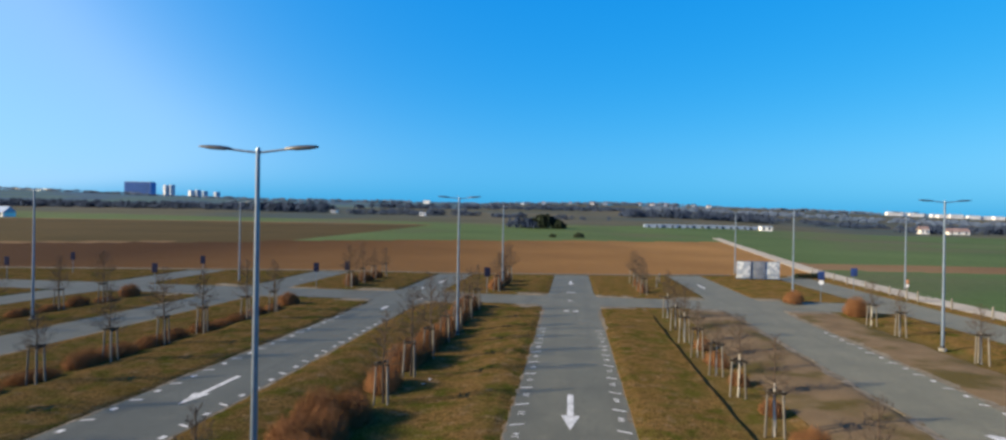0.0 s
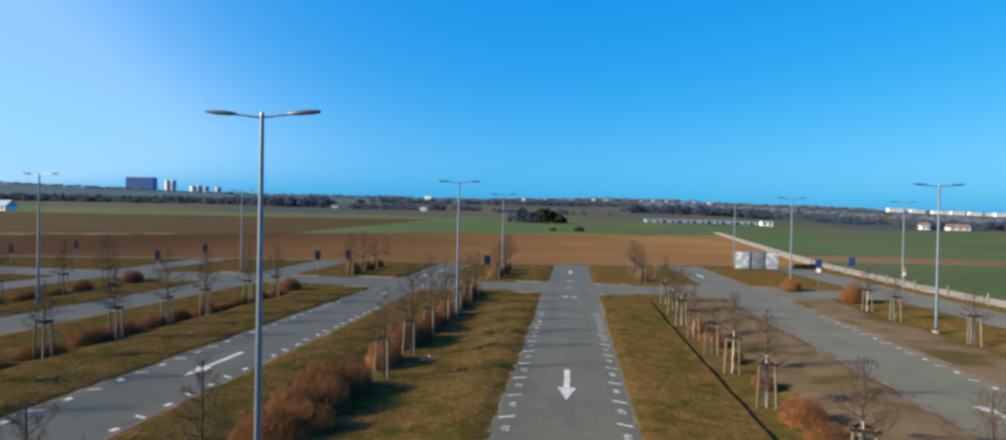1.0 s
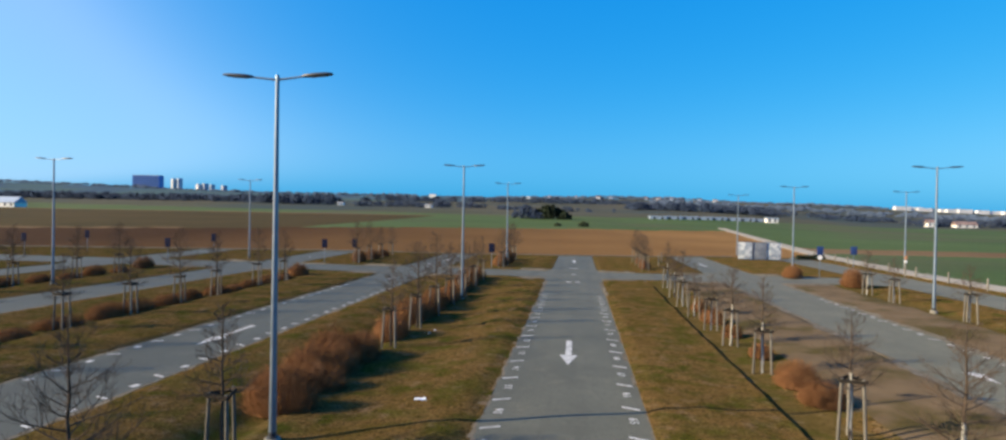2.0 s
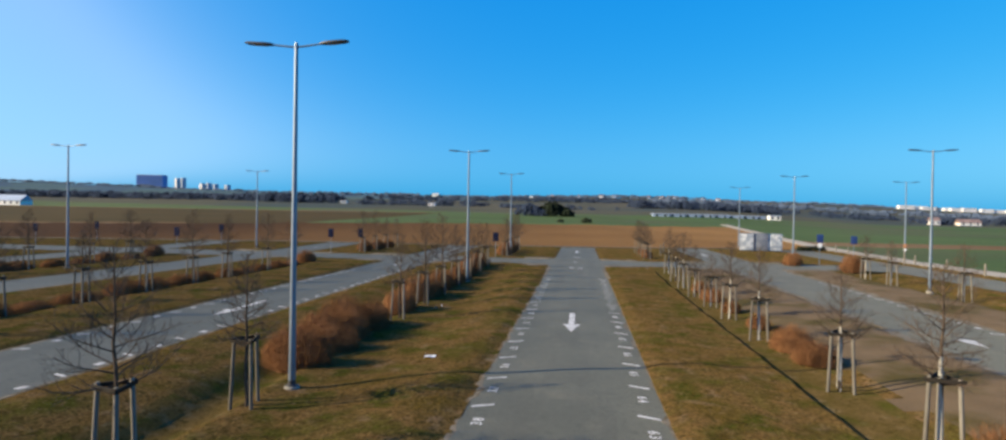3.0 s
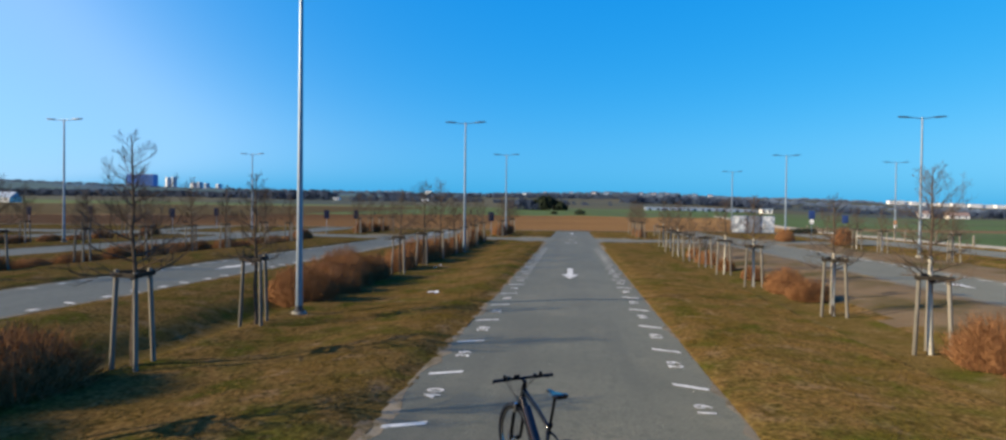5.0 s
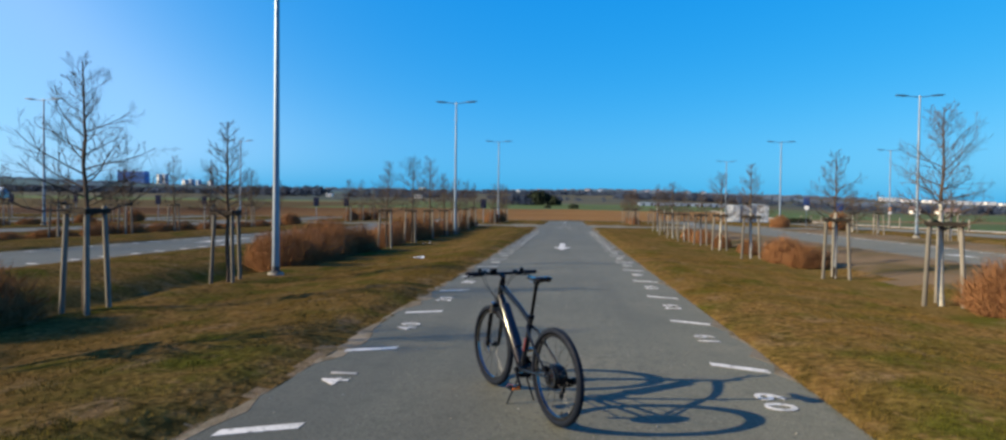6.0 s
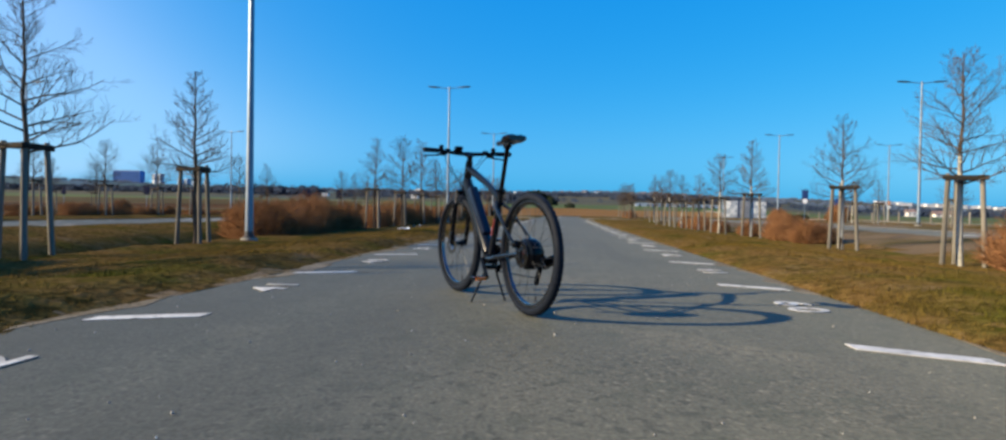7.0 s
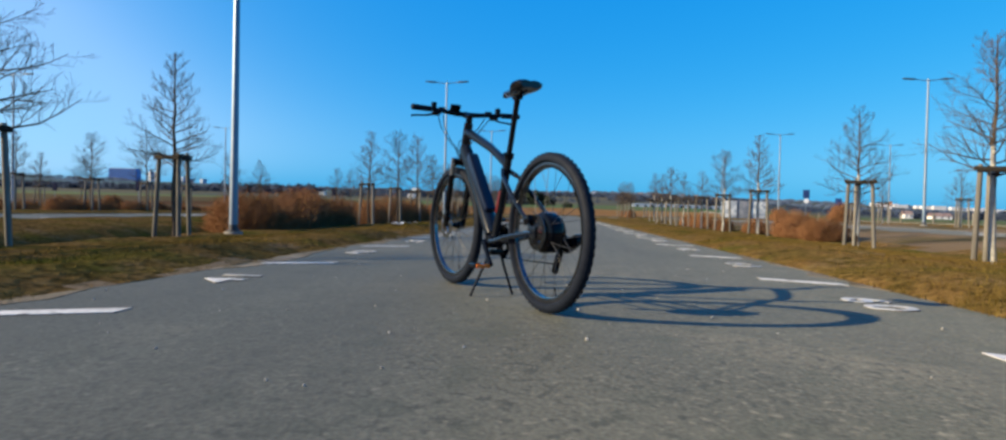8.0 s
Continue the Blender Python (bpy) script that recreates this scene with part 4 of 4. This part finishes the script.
    tube(bm, [(-0.0, -0.054, 0.378), (-0.555, -0.055, 0.415)], 0.004, 6)
    tube(bm, [(0.0, -0.054, 0.203), (-0.52, -0.055, 0.215)], 0.004, 6)
    part("chain", bm, M["black_part"], bike)
    for s, ang in ((1, 222), (-1, 42)):
        a = math.radians(ang)
        ex, ez = 0.17 * math.cos(a), 0.29 + 0.17 * math.sin(a)
        bm = bmesh.new()
        tube(bm, [(0, s * 0.06, 0.29), (ex * 0.5, s * 0.072, (0.29 + ez) / 2), (ex, s * 0.078, ez)], [0.017, 0.012, 0.014], 10)
        crank = part("crank", bm, M["black_part"], bike)
        bm = bmesh.new()
        bm_box(bm, 0.085, 0.09, 0.02, pose(ex, s * 0.14, ez), 0.006)
        part("pedal", bm, M["black_part"], crank)
        for f in (-1, 1):
            bm = bmesh.new()
            bm_box(bm, 0.006, 0.07, 0.018, pose(ex + f * 0.045, s * 0.14, ez), 0.002)
            part("reflector", bm, M["amber"], crank, "orange pedal reflector")
    bm = bmesh.new()
    for k in range(8):
        r0 = 0.078 - 0.0065 * k
        lathe(bm, [(0.02, -0.001), (r0, -0.001), (r0, 0.001), (0.02, 0.001)], pose(-0.555, -0.048 - 0.0045 * k, 0.36, 90), 28)
    part("cassette", bm, M["black_part"], bike, "dark steel cassette")
    bm = bmesh.new()
    tube(bm, [(-0.555, -0.085, 0.345), (-0.575, -0.105, 0.315), (-0.55, -0.105, 0.285)], [0.012, 0.02, 0.014], 10)
    bm_box(bm, 0.085, 0.04, 0.055, pose(-0.575, -0.112, 0.305, 0, 30, 10), 0.014)
    bm_box(bm, 0.045, 0.045, 0.05, pose(-0.615, -0.128, 0.33, 0, 10, 0), 0.014)
    derailleur = part("derailleur", bm, M["black_part"], bike, "black rear derailleur")
    bm = bmesh.new()
    bm_box(bm, 0.026, 0.004, 0.115, pose(-0.525, -0.085, 0.225, 0, -25, 0), 0.002)
    bm_box(bm, 0.026, 0.004, 0.115, pose(-0.525, -0.066, 0.225, 0, -25, 0), 0.002)
    part("cage", bm, M["black_part"], derailleur)
    for x, z in ((-0.545, 0.275), (-0.505, 0.185)):
        bm = bmesh.new()
        lathe(bm, [(0.004, -0.005), (0.02, -0.004), (0.02, 0.004), (0.004, 0.005)], pose(x, -0.0755, z, 90), 16)
        part("jockey_wheel", bm, M["black_part"], derailleur)
    bm = bmesh.new()
    bm_box(bm, 0.05, 0.03, 0.035, pose(-0.50, 0.068, 0.415, 0, 25, 0), 0.006)
    part("brake_caliper", bm, M["black_part"], bike)
    # stand
    bm = bmesh.new()
    bm_box(bm, 0.06, 0.08, 0.03, pose(-0.02, 0, 0.235), 0.006)
    stand = part("kickstand", bm, M["black_part"], bike, "black two-legged centre kickstand")
    for s in (-1, 1):
        bm = bmesh.new()
        tube(bm, [(-0.015, s * 0.035, 0.235), (0.0, s * 0.055, 0.17), (0.02, s * 0.12, 0.012), (0.022, s * 0.125, 0.001)], [0.009, 0.008, 0.0075, 0.009], 8)
        part("leg", bm, M["rubber"], stand)
    return bike


build_bike(pose(-0.205, 7.25, ground_z(0, 7.3) + 0.001, 0, 0, 121.5) @ Matrix.Diagonal((0.965, 0.965, 0.965, 1)))


# ---- signs and boards of the lot ----
def build_sign(x, y, mat, label, tall=2.6, w=0.7, h=0.95, turn=0.0, disc=False):
    sign = thing("road_sign", pose(x, y, ground_z(x, y), 0, 0, turn), label, "road sign", "signs of the parking lot")
    bm = bmesh.new()
    tube(bm, [(0, 0.03, -0.2), (0, 0.03, tall)], 0.03, 8)
    part("post", bm, M["galvanised"], sign)
    bm = bmesh.new()
    bm_box(bm, w, 0.02, h, pose(0, -0.015, tall - h / 2), 0.008)
    part("panel", bm, mat, sign)
    if disc:
        bm = bmesh.new()
        lathe(bm, [(0.001, -0.01), (0.22, -0.01), (0.22, 0.01), (0.001, 0.01)], pose(0, -0.04, tall - h - 0.25, 90), 24)
        part("disc", bm, M["sign_white"], sign, "round white plate")
    return sign


for x, y in ((-41.5, 59.8), (-27.0, 65.2), (-24.5, 67.6), (-43.4, 70.6), (-61.0, 71.4), (-61.5, 63.2), (-8.6, 64.8)):
    build_sign(x, y, M["sign_dark"], "dark blue rectangular parking sign on a grey post", 2.6, 0.62)
build_sign(23.2, 63.4, M["sign_blue"], "blue road sign above a round white plate", 3.0, 0.6, 0.8, disc=True)
build_sign(31.0, 74.5, M["sign_blue"], "blue rectangular road sign on a grey post", 2.6, 0.7, 0.9)


def build_board(at, mat, wide=1.76):
    board = thing("notice_board", at, "large pale printed notice board on grey legs", "notice board", "notice boards")
    for s in (-1, 1):
        bm = bmesh.new()
        bm_box(bm, 0.09, 0.09, 2.8, pose(s * wide * 0.46, 0.06, 0.97), 0.01)
        part("leg", bm, M["galvanised"], board)
    bm = bmesh.new()
    bm_box(bm, wide, 0.05, 2.2, pose(0, 0, 1.27), 0.01)
    part("panel", bm, mat, board)
    for s in (-1, 1):
        bm = bmesh.new()
        bm_box(bm, wide + 0.06, 0.07, 0.07, pose(0, -0.005, 1.27 + s * 1.12), 0.01)
        part("frame_rail", bm, M["galvanised"], board)
    return board


for k in range(3):
    x = 22.4 + 1.82 * k
    build_board(pose(x, 86.0, ground_z(x, 86.0), 0, 0, -4), M["board_grey"] if k == 1 else M["board_print"])


def build_post(at, label, tall, cap=None):
    post = thing("wooden_post", at, label, "post", "posts of the parking lot")
    bm = bmesh.new()
    tube(bm, [(0, 0, -0.3), (0, 0, tall - 0.02), (0, 0, tall)], [0.08, 0.075, 0.06], 9)
    part("shaft", bm, M["stake"], post)
    if cap:
        bm = bmesh.new()
        bm_box(bm, 0.26, 0.03, 0.36, pose(0, -0.09, tall - 0.2), 0.01)
        part("panel", bm, cap, post, "small orange panel")
        bm = bmesh.new()
        bm_box(bm, 0.26, 0.03, 0.26, pose(0, -0.09, tall - 0.6), 0.01)
        part("plate", bm, M["sign_white"], post, "small white plate")
    return post


for k in range(9):
    y = 56 + 5.2 * k
    x = 33.3 + (0.0 if y < 80 else 0.12 * (y - 80))
    build_post(pose(x, y, ground_z(x, y)), "short pale wooden post beside the farm track", 1.05)
build_post(pose(32.5, 66.8, surface_z(32.5, 66.8)), "wooden post with a small orange panel", 2.1, M["orange"])
for x, y in ((10.6, 79.0), (9.6, 74.0)):
    build_post(pose(x, y, ground_z(x, y)), "pale wooden post on the grass island", 1.3)

# the farm track beyond the lot
rows = []
for y, x in ((10, 35.4), (30, 35.4), (57, 35.4), (67, 35.2), (85, 36.2), (106, 37.8), (120, 39.6), (150, 43.0), (180, 46.3), (205, 49.2), (219, 50.8), (232, 52.5)):
    rows.append((y, x - 1.5, x + 1.5))
fine = []
for (y0, a0, b0), (y1, a1, b1) in zip(rows, rows[1:]):
    n = max(1, int((y1 - y0) / 3))
    for k in range(n):
        t = k / n
        fine.append((y0 + (y1 - y0) * t, a0 + (a1 - a0) * t, b0 + (b1 - b0) * t))
ribbon("track", fine, "pale gravel farm track beside the fields", M["track"], lift=0.07, step=1.0)
# kerb between lot and field
rows = [(field_edge(x) - 1.2, x) for x in range(-86, 25, 3)]
bm = bmesh.new()
a = [bm.verts.new((x, y, ground_z(x, y) + 0.12)) for y, x in rows]
b = [bm.verts.new((x, y + 0.9, ground_z(x, y + 0.9) + 0.12)) for y, x in rows]
c = [bm.verts.new((x, y, ground_z(x, y) - 0.1)) for y, x in rows]
for k in range(len(rows) - 1):
    bm.faces.new((a[k], a[k + 1], b[k + 1], b[k])), bm.faces.new((c[k], c[k + 1], a[k + 1], a[k]))
tagged(part("kerb", bm, M["dirt_edge"]), "pale earth strip between the lot and the ploughed field", "kerb", kind="structure")

# scrap of paper on the grass
bm = bmesh.new()
bmesh.ops.create_grid(bm, x_segments=6, y_segments=4, size=0.5, matrix=Matrix.Diagonal((0.34, 0.2, 1, 1)))
for v in bm.verts:
    v.co.z = 0.03 + 0.05 * noise.noise((v.co.x * 9, v.co.y * 9, 2))
bmesh.ops.solidify(bm, geom=list(bm.faces), thickness=0.004)
tagged(part("paper_scrap", bm, M["sign_white"], at=pose(-4.4, 20.6, surface_z(-4.4, 20.6) + 0.01, 0, 0, 15)), "crumpled white scrap of paper on dry grass", "litter")

for x, y, w, turn in ((-6.85, 31.4, 0.2, 40), (-6.7, 32.1, 0.14, 100)):
    bm = bmesh.new()
    bmesh.ops.create_grid(bm, x_segments=5, y_segments=4, size=0.5, matrix=Matrix.Diagonal((w, w * 0.7, 1, 1)))
    for v in bm.verts:
        v.co.z = 0.04 + 0.07 * noise.noise((v.co.x * 9, v.co.y * 9, w * 30))
    bmesh.ops.solidify(bm, geom=list(bm.faces), thickness=0.004)
    tagged(part("paper_scrap", bm, M["sign_white"], at=pose(x, y, surface_z(x, y) + 0.01, 0, 0, turn)), "small crumpled white paper scrap under the shrubs", "litter")


# ---- distance ----
def blob_wood(name, spots, mat, label, category, kind="", per=70, leaf=0.15, soft=0.35):
    """Woods and thickets: each crown is a cloud of small tilted facets over a trunk. Spots: x, y, radius, height."""
    rnd = random.Random(len(spots) * 13 + 5)
    verts, faces, normals = [], [], []
    for x, y, r, h in spots:
        z = ground_z(x, y) - 0.5
        heart = Vector((x, y, z + h * 0.35))
        for k in range(per):
            t = rnd.random() ** 0.7
            a = rnd.uniform(0, 6.283)
            rad = r * math.sqrt(max(0.02, 1 - (2 * t - 0.85) ** 2 * 0.8)) * rnd.uniform(0.35, 1.0)
            p = Vector((x + rad * math.cos(a), y + rad * math.sin(a), z + h * (0.12 + 0.88 * t) * rnd.uniform(0.85, 1.05)))
            u = Vector((rnd.gauss(0, 1), rnd.gauss(0, 1), rnd.gauss(0, 1))).normalized()
            w = u.cross(Vector((rnd.gauss(0, 1), rnd.gauss(0, 1), rnd.gauss(0, 1)))).normalized()
            s = r * leaf * rnd.uniform(0.7, 1.4)
            n = len(verts)
            verts += [tuple(p + u * s), tuple(p + w * s * 0.8), tuple(p - u * s * 0.9), tuple(p - w * s)]
            out = ((p - heart).normalized() * soft + Vector((-0.4, -0.5, 0.6))).normalized()
            faces.append((n, n + 1, n + 2, n + 3) if u.cross(w).dot(out) > 0 else (n, n + 3, n + 2, n + 1))
            normals += [out] * 4
        n = len(verts)
        verts += [(x - 0.3, y, z), (x + 0.3, y, z), (x, y, z + h * 0.8)]
        faces.append((n, n + 1, n + 2))
        normals += [Vector((0, -1, 0))] * 3
    me = bpy.data.meshes.new(name)
    me.from_pydata(verts, [], faces)
    me.normals_split_custom_set_from_vertices(normals)
    me.materials.append(mat)
    return tagged(new(name, me), label, category, kind=kind)


rnd = random.Random(3)
# the dark copse in the middle of the fields and its thicket
for k in range(9):
    x, y = -17 + 1.55 * k + rnd.uniform(-0.5, 0.5), 281 + rnd.uniform(-3, 4)
    h = (5.2, 6.4, 7.0, 6.6, 7.2, 5.8, 4.8, 4.6, 3.0)[k]
    blob_wood("conifer", [(x, y, 2.2, h)], M["evergreen"], "dark green conifer in the copse", "tree", per=240, leaf=0.2)["group"] = "copse conifers"
blob_wood("thicket", [(rnd.uniform(-30, -15), rnd.uniform(279, 288), 2.0, rnd.uniform(3.2, 5.6)) for _ in range(22)], M["hazy_far_wood"], "bare thicket beside the copse, tinted hazy blue", "thicket", "stuff", per=60, leaf=0.22)
for x, y, r, h in ((-6.2, 199, 1.3, 1.5), (2.2, 198, 1.9, 2.0)):
    blob_wood("bush", [(x, y, r, h)], M["evergreen"], "low dark bush at the edge of the ploughed field", "bush", per=220, leaf=0.16)

# tree belts across the plain and woods along the ridge, haze painted into their colour
def belt(x0, x1, y0, y1, count, r, h, label="distant bare tree belt", mat="hazy_far_wood"):
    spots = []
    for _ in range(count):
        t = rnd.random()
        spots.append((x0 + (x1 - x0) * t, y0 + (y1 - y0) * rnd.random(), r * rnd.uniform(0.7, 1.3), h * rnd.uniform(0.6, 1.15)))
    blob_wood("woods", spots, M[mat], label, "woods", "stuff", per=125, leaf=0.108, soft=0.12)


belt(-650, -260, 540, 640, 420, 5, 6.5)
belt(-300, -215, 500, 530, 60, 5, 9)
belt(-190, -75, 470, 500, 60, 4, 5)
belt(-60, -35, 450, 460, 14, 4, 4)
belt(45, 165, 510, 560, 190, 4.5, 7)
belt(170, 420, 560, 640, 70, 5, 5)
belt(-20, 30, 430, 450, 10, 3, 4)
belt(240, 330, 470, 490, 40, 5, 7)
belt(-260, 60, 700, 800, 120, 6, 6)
belt(100, 700, 800, 1000, 200, 7, 5, mat="hazy_ridge_wood")
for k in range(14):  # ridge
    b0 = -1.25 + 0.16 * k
    belt(b0 * 1560, (b0 + 0.17) * 1560, 1520, 1600, 50 if k < 5 else 90, 9, 4 + 2 * (k % 3), "distant wooded ridge", "hazy_ridge_wood")

# villages and farm buildings
def build_house(x, y, w, d, h, label, roof=True, wall="white_wall", cover="roof"):
    z = ground_z(x, y)
    house = thing("house", pose(x, y, z), label, "house", "distant houses")
    bm = bmesh.new()
    bm_box(bm, w, d, h + 2, pose(0, 0, h / 2 - 1))
    part("wall", bm, M[wall], house)
    bm = bmesh.new()
    if roof:
        e = 0.3
        pts = [(-w / 2 - e, -d / 2 - e, h), (w / 2 + e, -d / 2 - e, h), (w / 2 + e, d / 2 + e, h), (-w / 2 - e, d / 2 + e, h), (-w / 2 - e, 0, h + d * 0.42), (w / 2 + e, 0, h + d * 0.42)]
        v = [bm.verts.new(p) for p in pts]
        for f in ((0, 1, 5, 4), (2, 3, 4, 5), (1, 2, 5), (3, 0, 4), (3, 2, 1, 0)):
            bm.faces.new([v[i] for i in f])
    else:
        bm_box(bm, w + 0.4, d + 0.4, 0.5, pose(0, 0, h + 0.25))
    part("roof", bm, M[cover] if roof else M["tower_grey" if "greenhouse" in label else "tower_pale"], house)
    n = max(2, int(w / 4))
    for k in range(n):
        bm = bmesh.new()
        bm_box(bm, 1.2, 0.1, 1.4, pose(-w / 2 + (k + 0.5) * w / n, -d / 2 - 0.03, h * 0.55))
        part("window", bm, M["window_dark"], house)
    return house


build_house(252.5, 470, 6, 5.5, 3.2, "white farmhouse with a gabled roof among fields")
build_house(274, 468, 14, 6, 2.0, "long white barn beside the farmhouse", wall="white_wall")
build_house(-331, 312, 24, 8, 2.6, "pale farm shed at the edge of the fields", cover="tower_grey")
build_house(-349, 310, 12, 8, 3.6, "white farm building at the edge of the fields", False)
build_house(107, 352, 6, 4, 2.2, "small white shed beside the greenhouses", False)
build_house(-117, 468, 5, 4, 2, "small white shed by a tree belt", False)
build_house(-205, 505, 5, 4, 2, "small white shed by a tree belt", False)
for k in range(8):  # greenhouses
    x = 43 + 8.6 * k
    build_house(x, 334 + 4 * k, 8.5, 7, 1.1, "long low pale greenhouse", False, "tower_grey")
rnd = random.Random(21)
for k in range(10):
    b = -0.07 + 0.30 * k / 9 + rnd.uniform(-0.018, 0.018)
    y = rnd.uniform(1440, 1500)
    build_house(b * y, y, rnd.uniform(6, 10), 6, rnd.uniform(2.5, 3.8), "distant pale village house on the ridge", k % 4 != 0, "tower_grey" if k % 3 else "tower_pale")
build_house(-0.245 * 1480, 1480, 16, 9, 6, "white building on the ridge", False)
for k in range(13):
    b = 0.495 + 0.235 * k / 12 + rnd.uniform(-0.006, 0.006)
    y = rnd.uniform(1490, 1512)
    build_house(b * y, y, rnd.uniform(14, 34), 12, rnd.uniform(5, 7.5), "pale distant apartment block on the plain", False, "tower_pale")


def build_tower(x, y, w, d, top, mat, label, floors, turn=-30):
    z = ground_z(x, y)
    h = top - z
    tower = thing("apartment_building", pose(x, y, z, 0, 0, turn), label, "building", "towers on the hill")
    bm = bmesh.new()
    bm_box(bm, w, d, h, pose(0, 0, h / 2))
    part("wall", bm, M[mat], tower)
    bm = bmesh.new()
    bm_box(bm, w * 0.96, d * 0.96, 3, pose(0, 0, h + 1.5))
    part("roof", bm, M["tower_grey"], tower)
    for k in range(floors):
        bm = bmesh.new()
        bm_box(bm, w * 0.92, 0.6, h / floors * 0.26, pose(0, -d / 2 - 0.1, (k + 0.5) * h / floors))
        part("window_band", bm, M["window_dark"], tower)
    return tower


build_tower(-0.773 * 2200, 2200, 104, 36, 131, "tower_blue", "large blue glass hospital block on the wooded hill", 9, 8)
for b, w, top, mat in ((-0.7225, 17, 122, "tower_pale"), (-0.712, 20, 123, "tower_grey"), (-0.674, 21, 102, "tower_pale"), (-0.662, 18, 104, "tower_grey"), (-0.649, 18, 100, "tower_grey"), (-0.626, 21, 97, "tower_grey")):
    build_tower(b * 2200, 2200, w, 16, top - 3, mat, "distant tower block on the hill", 8)

blob_wood("hedge", [(30.3 + 0.45 * k, 89.6 + 0.15 * k, 0.5, 1.2) for k in range(9)], M["evergreen"], "low dark clipped hedge beside the lane", "hedge", per=120, leaf=0.2)


# ---- grass and grit close to the lane ----
def build_grass():
    rnd = random.Random(17)
    verts, faces = [], []
    zones = ((-6.9, -2.32, 4.0, 24.0, 120000), (2.28, 6.35, 4.5, 24.0, 105000), (-9.5, -6.9, 7.0, 20.0, 8000), (6.5, 9.5, 10.0, 24.0, 9000),
             (-2.6, -2.3, 4.5, 16.0, 6000), (2.25, 2.55, 4.5, 16.0, 6000), (-9.5, -2.4, -8.0, 4.0, 9000), (2.4, 6.0, -8.0, 4.5, 7000))
    for x0, x1, y0, y1, count in zones:
        for _ in range(count):
            x, y = rnd.uniform(x0, x1), y0 + (y1 - y0) * rnd.random() ** 1.35
            patch = noise.noise((x * 0.6, y * 0.6, 9)) + 0.5 * noise.noise((x * 2.2, y * 2.2, 4))
            if patch < rnd.uniform(-0.75, 0.2):
                continue
            if -2.75 < x < -2.3 and rnd.random() < 0.75:
                continue
            z = surface_z(x, y) - 0.012
            tuft = max(0.0, noise.noise((x * 4.5, y * 4.5, 13)) - 0.1)
            h = rnd.uniform(0.014, 0.036) * (1 + 0.7 * max(0, patch) + 2.2 * tuft)
            a = rnd.uniform(0, 6.283)
            w = rnd.uniform(0.002, 0.0045)
            lean = rnd.uniform(0.2, 1.3) * h
            b = rnd.uniform(0, 6.283)
            n = len(verts)
            verts += [(x - w * math.cos(a), y - w * math.sin(a), z), (x + w * math.cos(a), y + w * math.sin(a), z), (x + lean * math.cos(b), y + lean * math.sin(b), z + h)]
            faces.append((n, n + 1, n + 2))
    me = bpy.data.meshes.new("grass")
    me.from_pydata(verts, [], faces)
    me.materials.append(M["straw"])
    tagged(new("grass", me), "short dry straw-coloured winter grass", "grass", kind="stuff")


def build_pebbles():
    rnd = random.Random(29)
    bm = bmesh.new()
    for k in range(170):
        x, y = rnd.uniform(-2.3, 2.3), 4.7 + 12 * rnd.random() ** 1.6
        s = rnd.uniform(0.0025, 0.006) if k % 9 else rnd.uniform(0.005, 0.009)
        m = pose(x, y, ground_z(x, y) + s * 0.4, rnd.uniform(0, 90), rnd.uniform(0, 90), rnd.uniform(0, 90)) @ Matrix.Diagonal((s, s * rnd.uniform(0.6, 1), s * 0.7, 1))
        bmesh.ops.create_icosphere(bm, subdivisions=1, radius=1.0, matrix=m)
    ob = part("pebbles", bm, M["pebble"])
    tagged(ob, "scattered pale grit on the asphalt", "pebbles", kind="stuff")


build_grass()
build_pebbles()
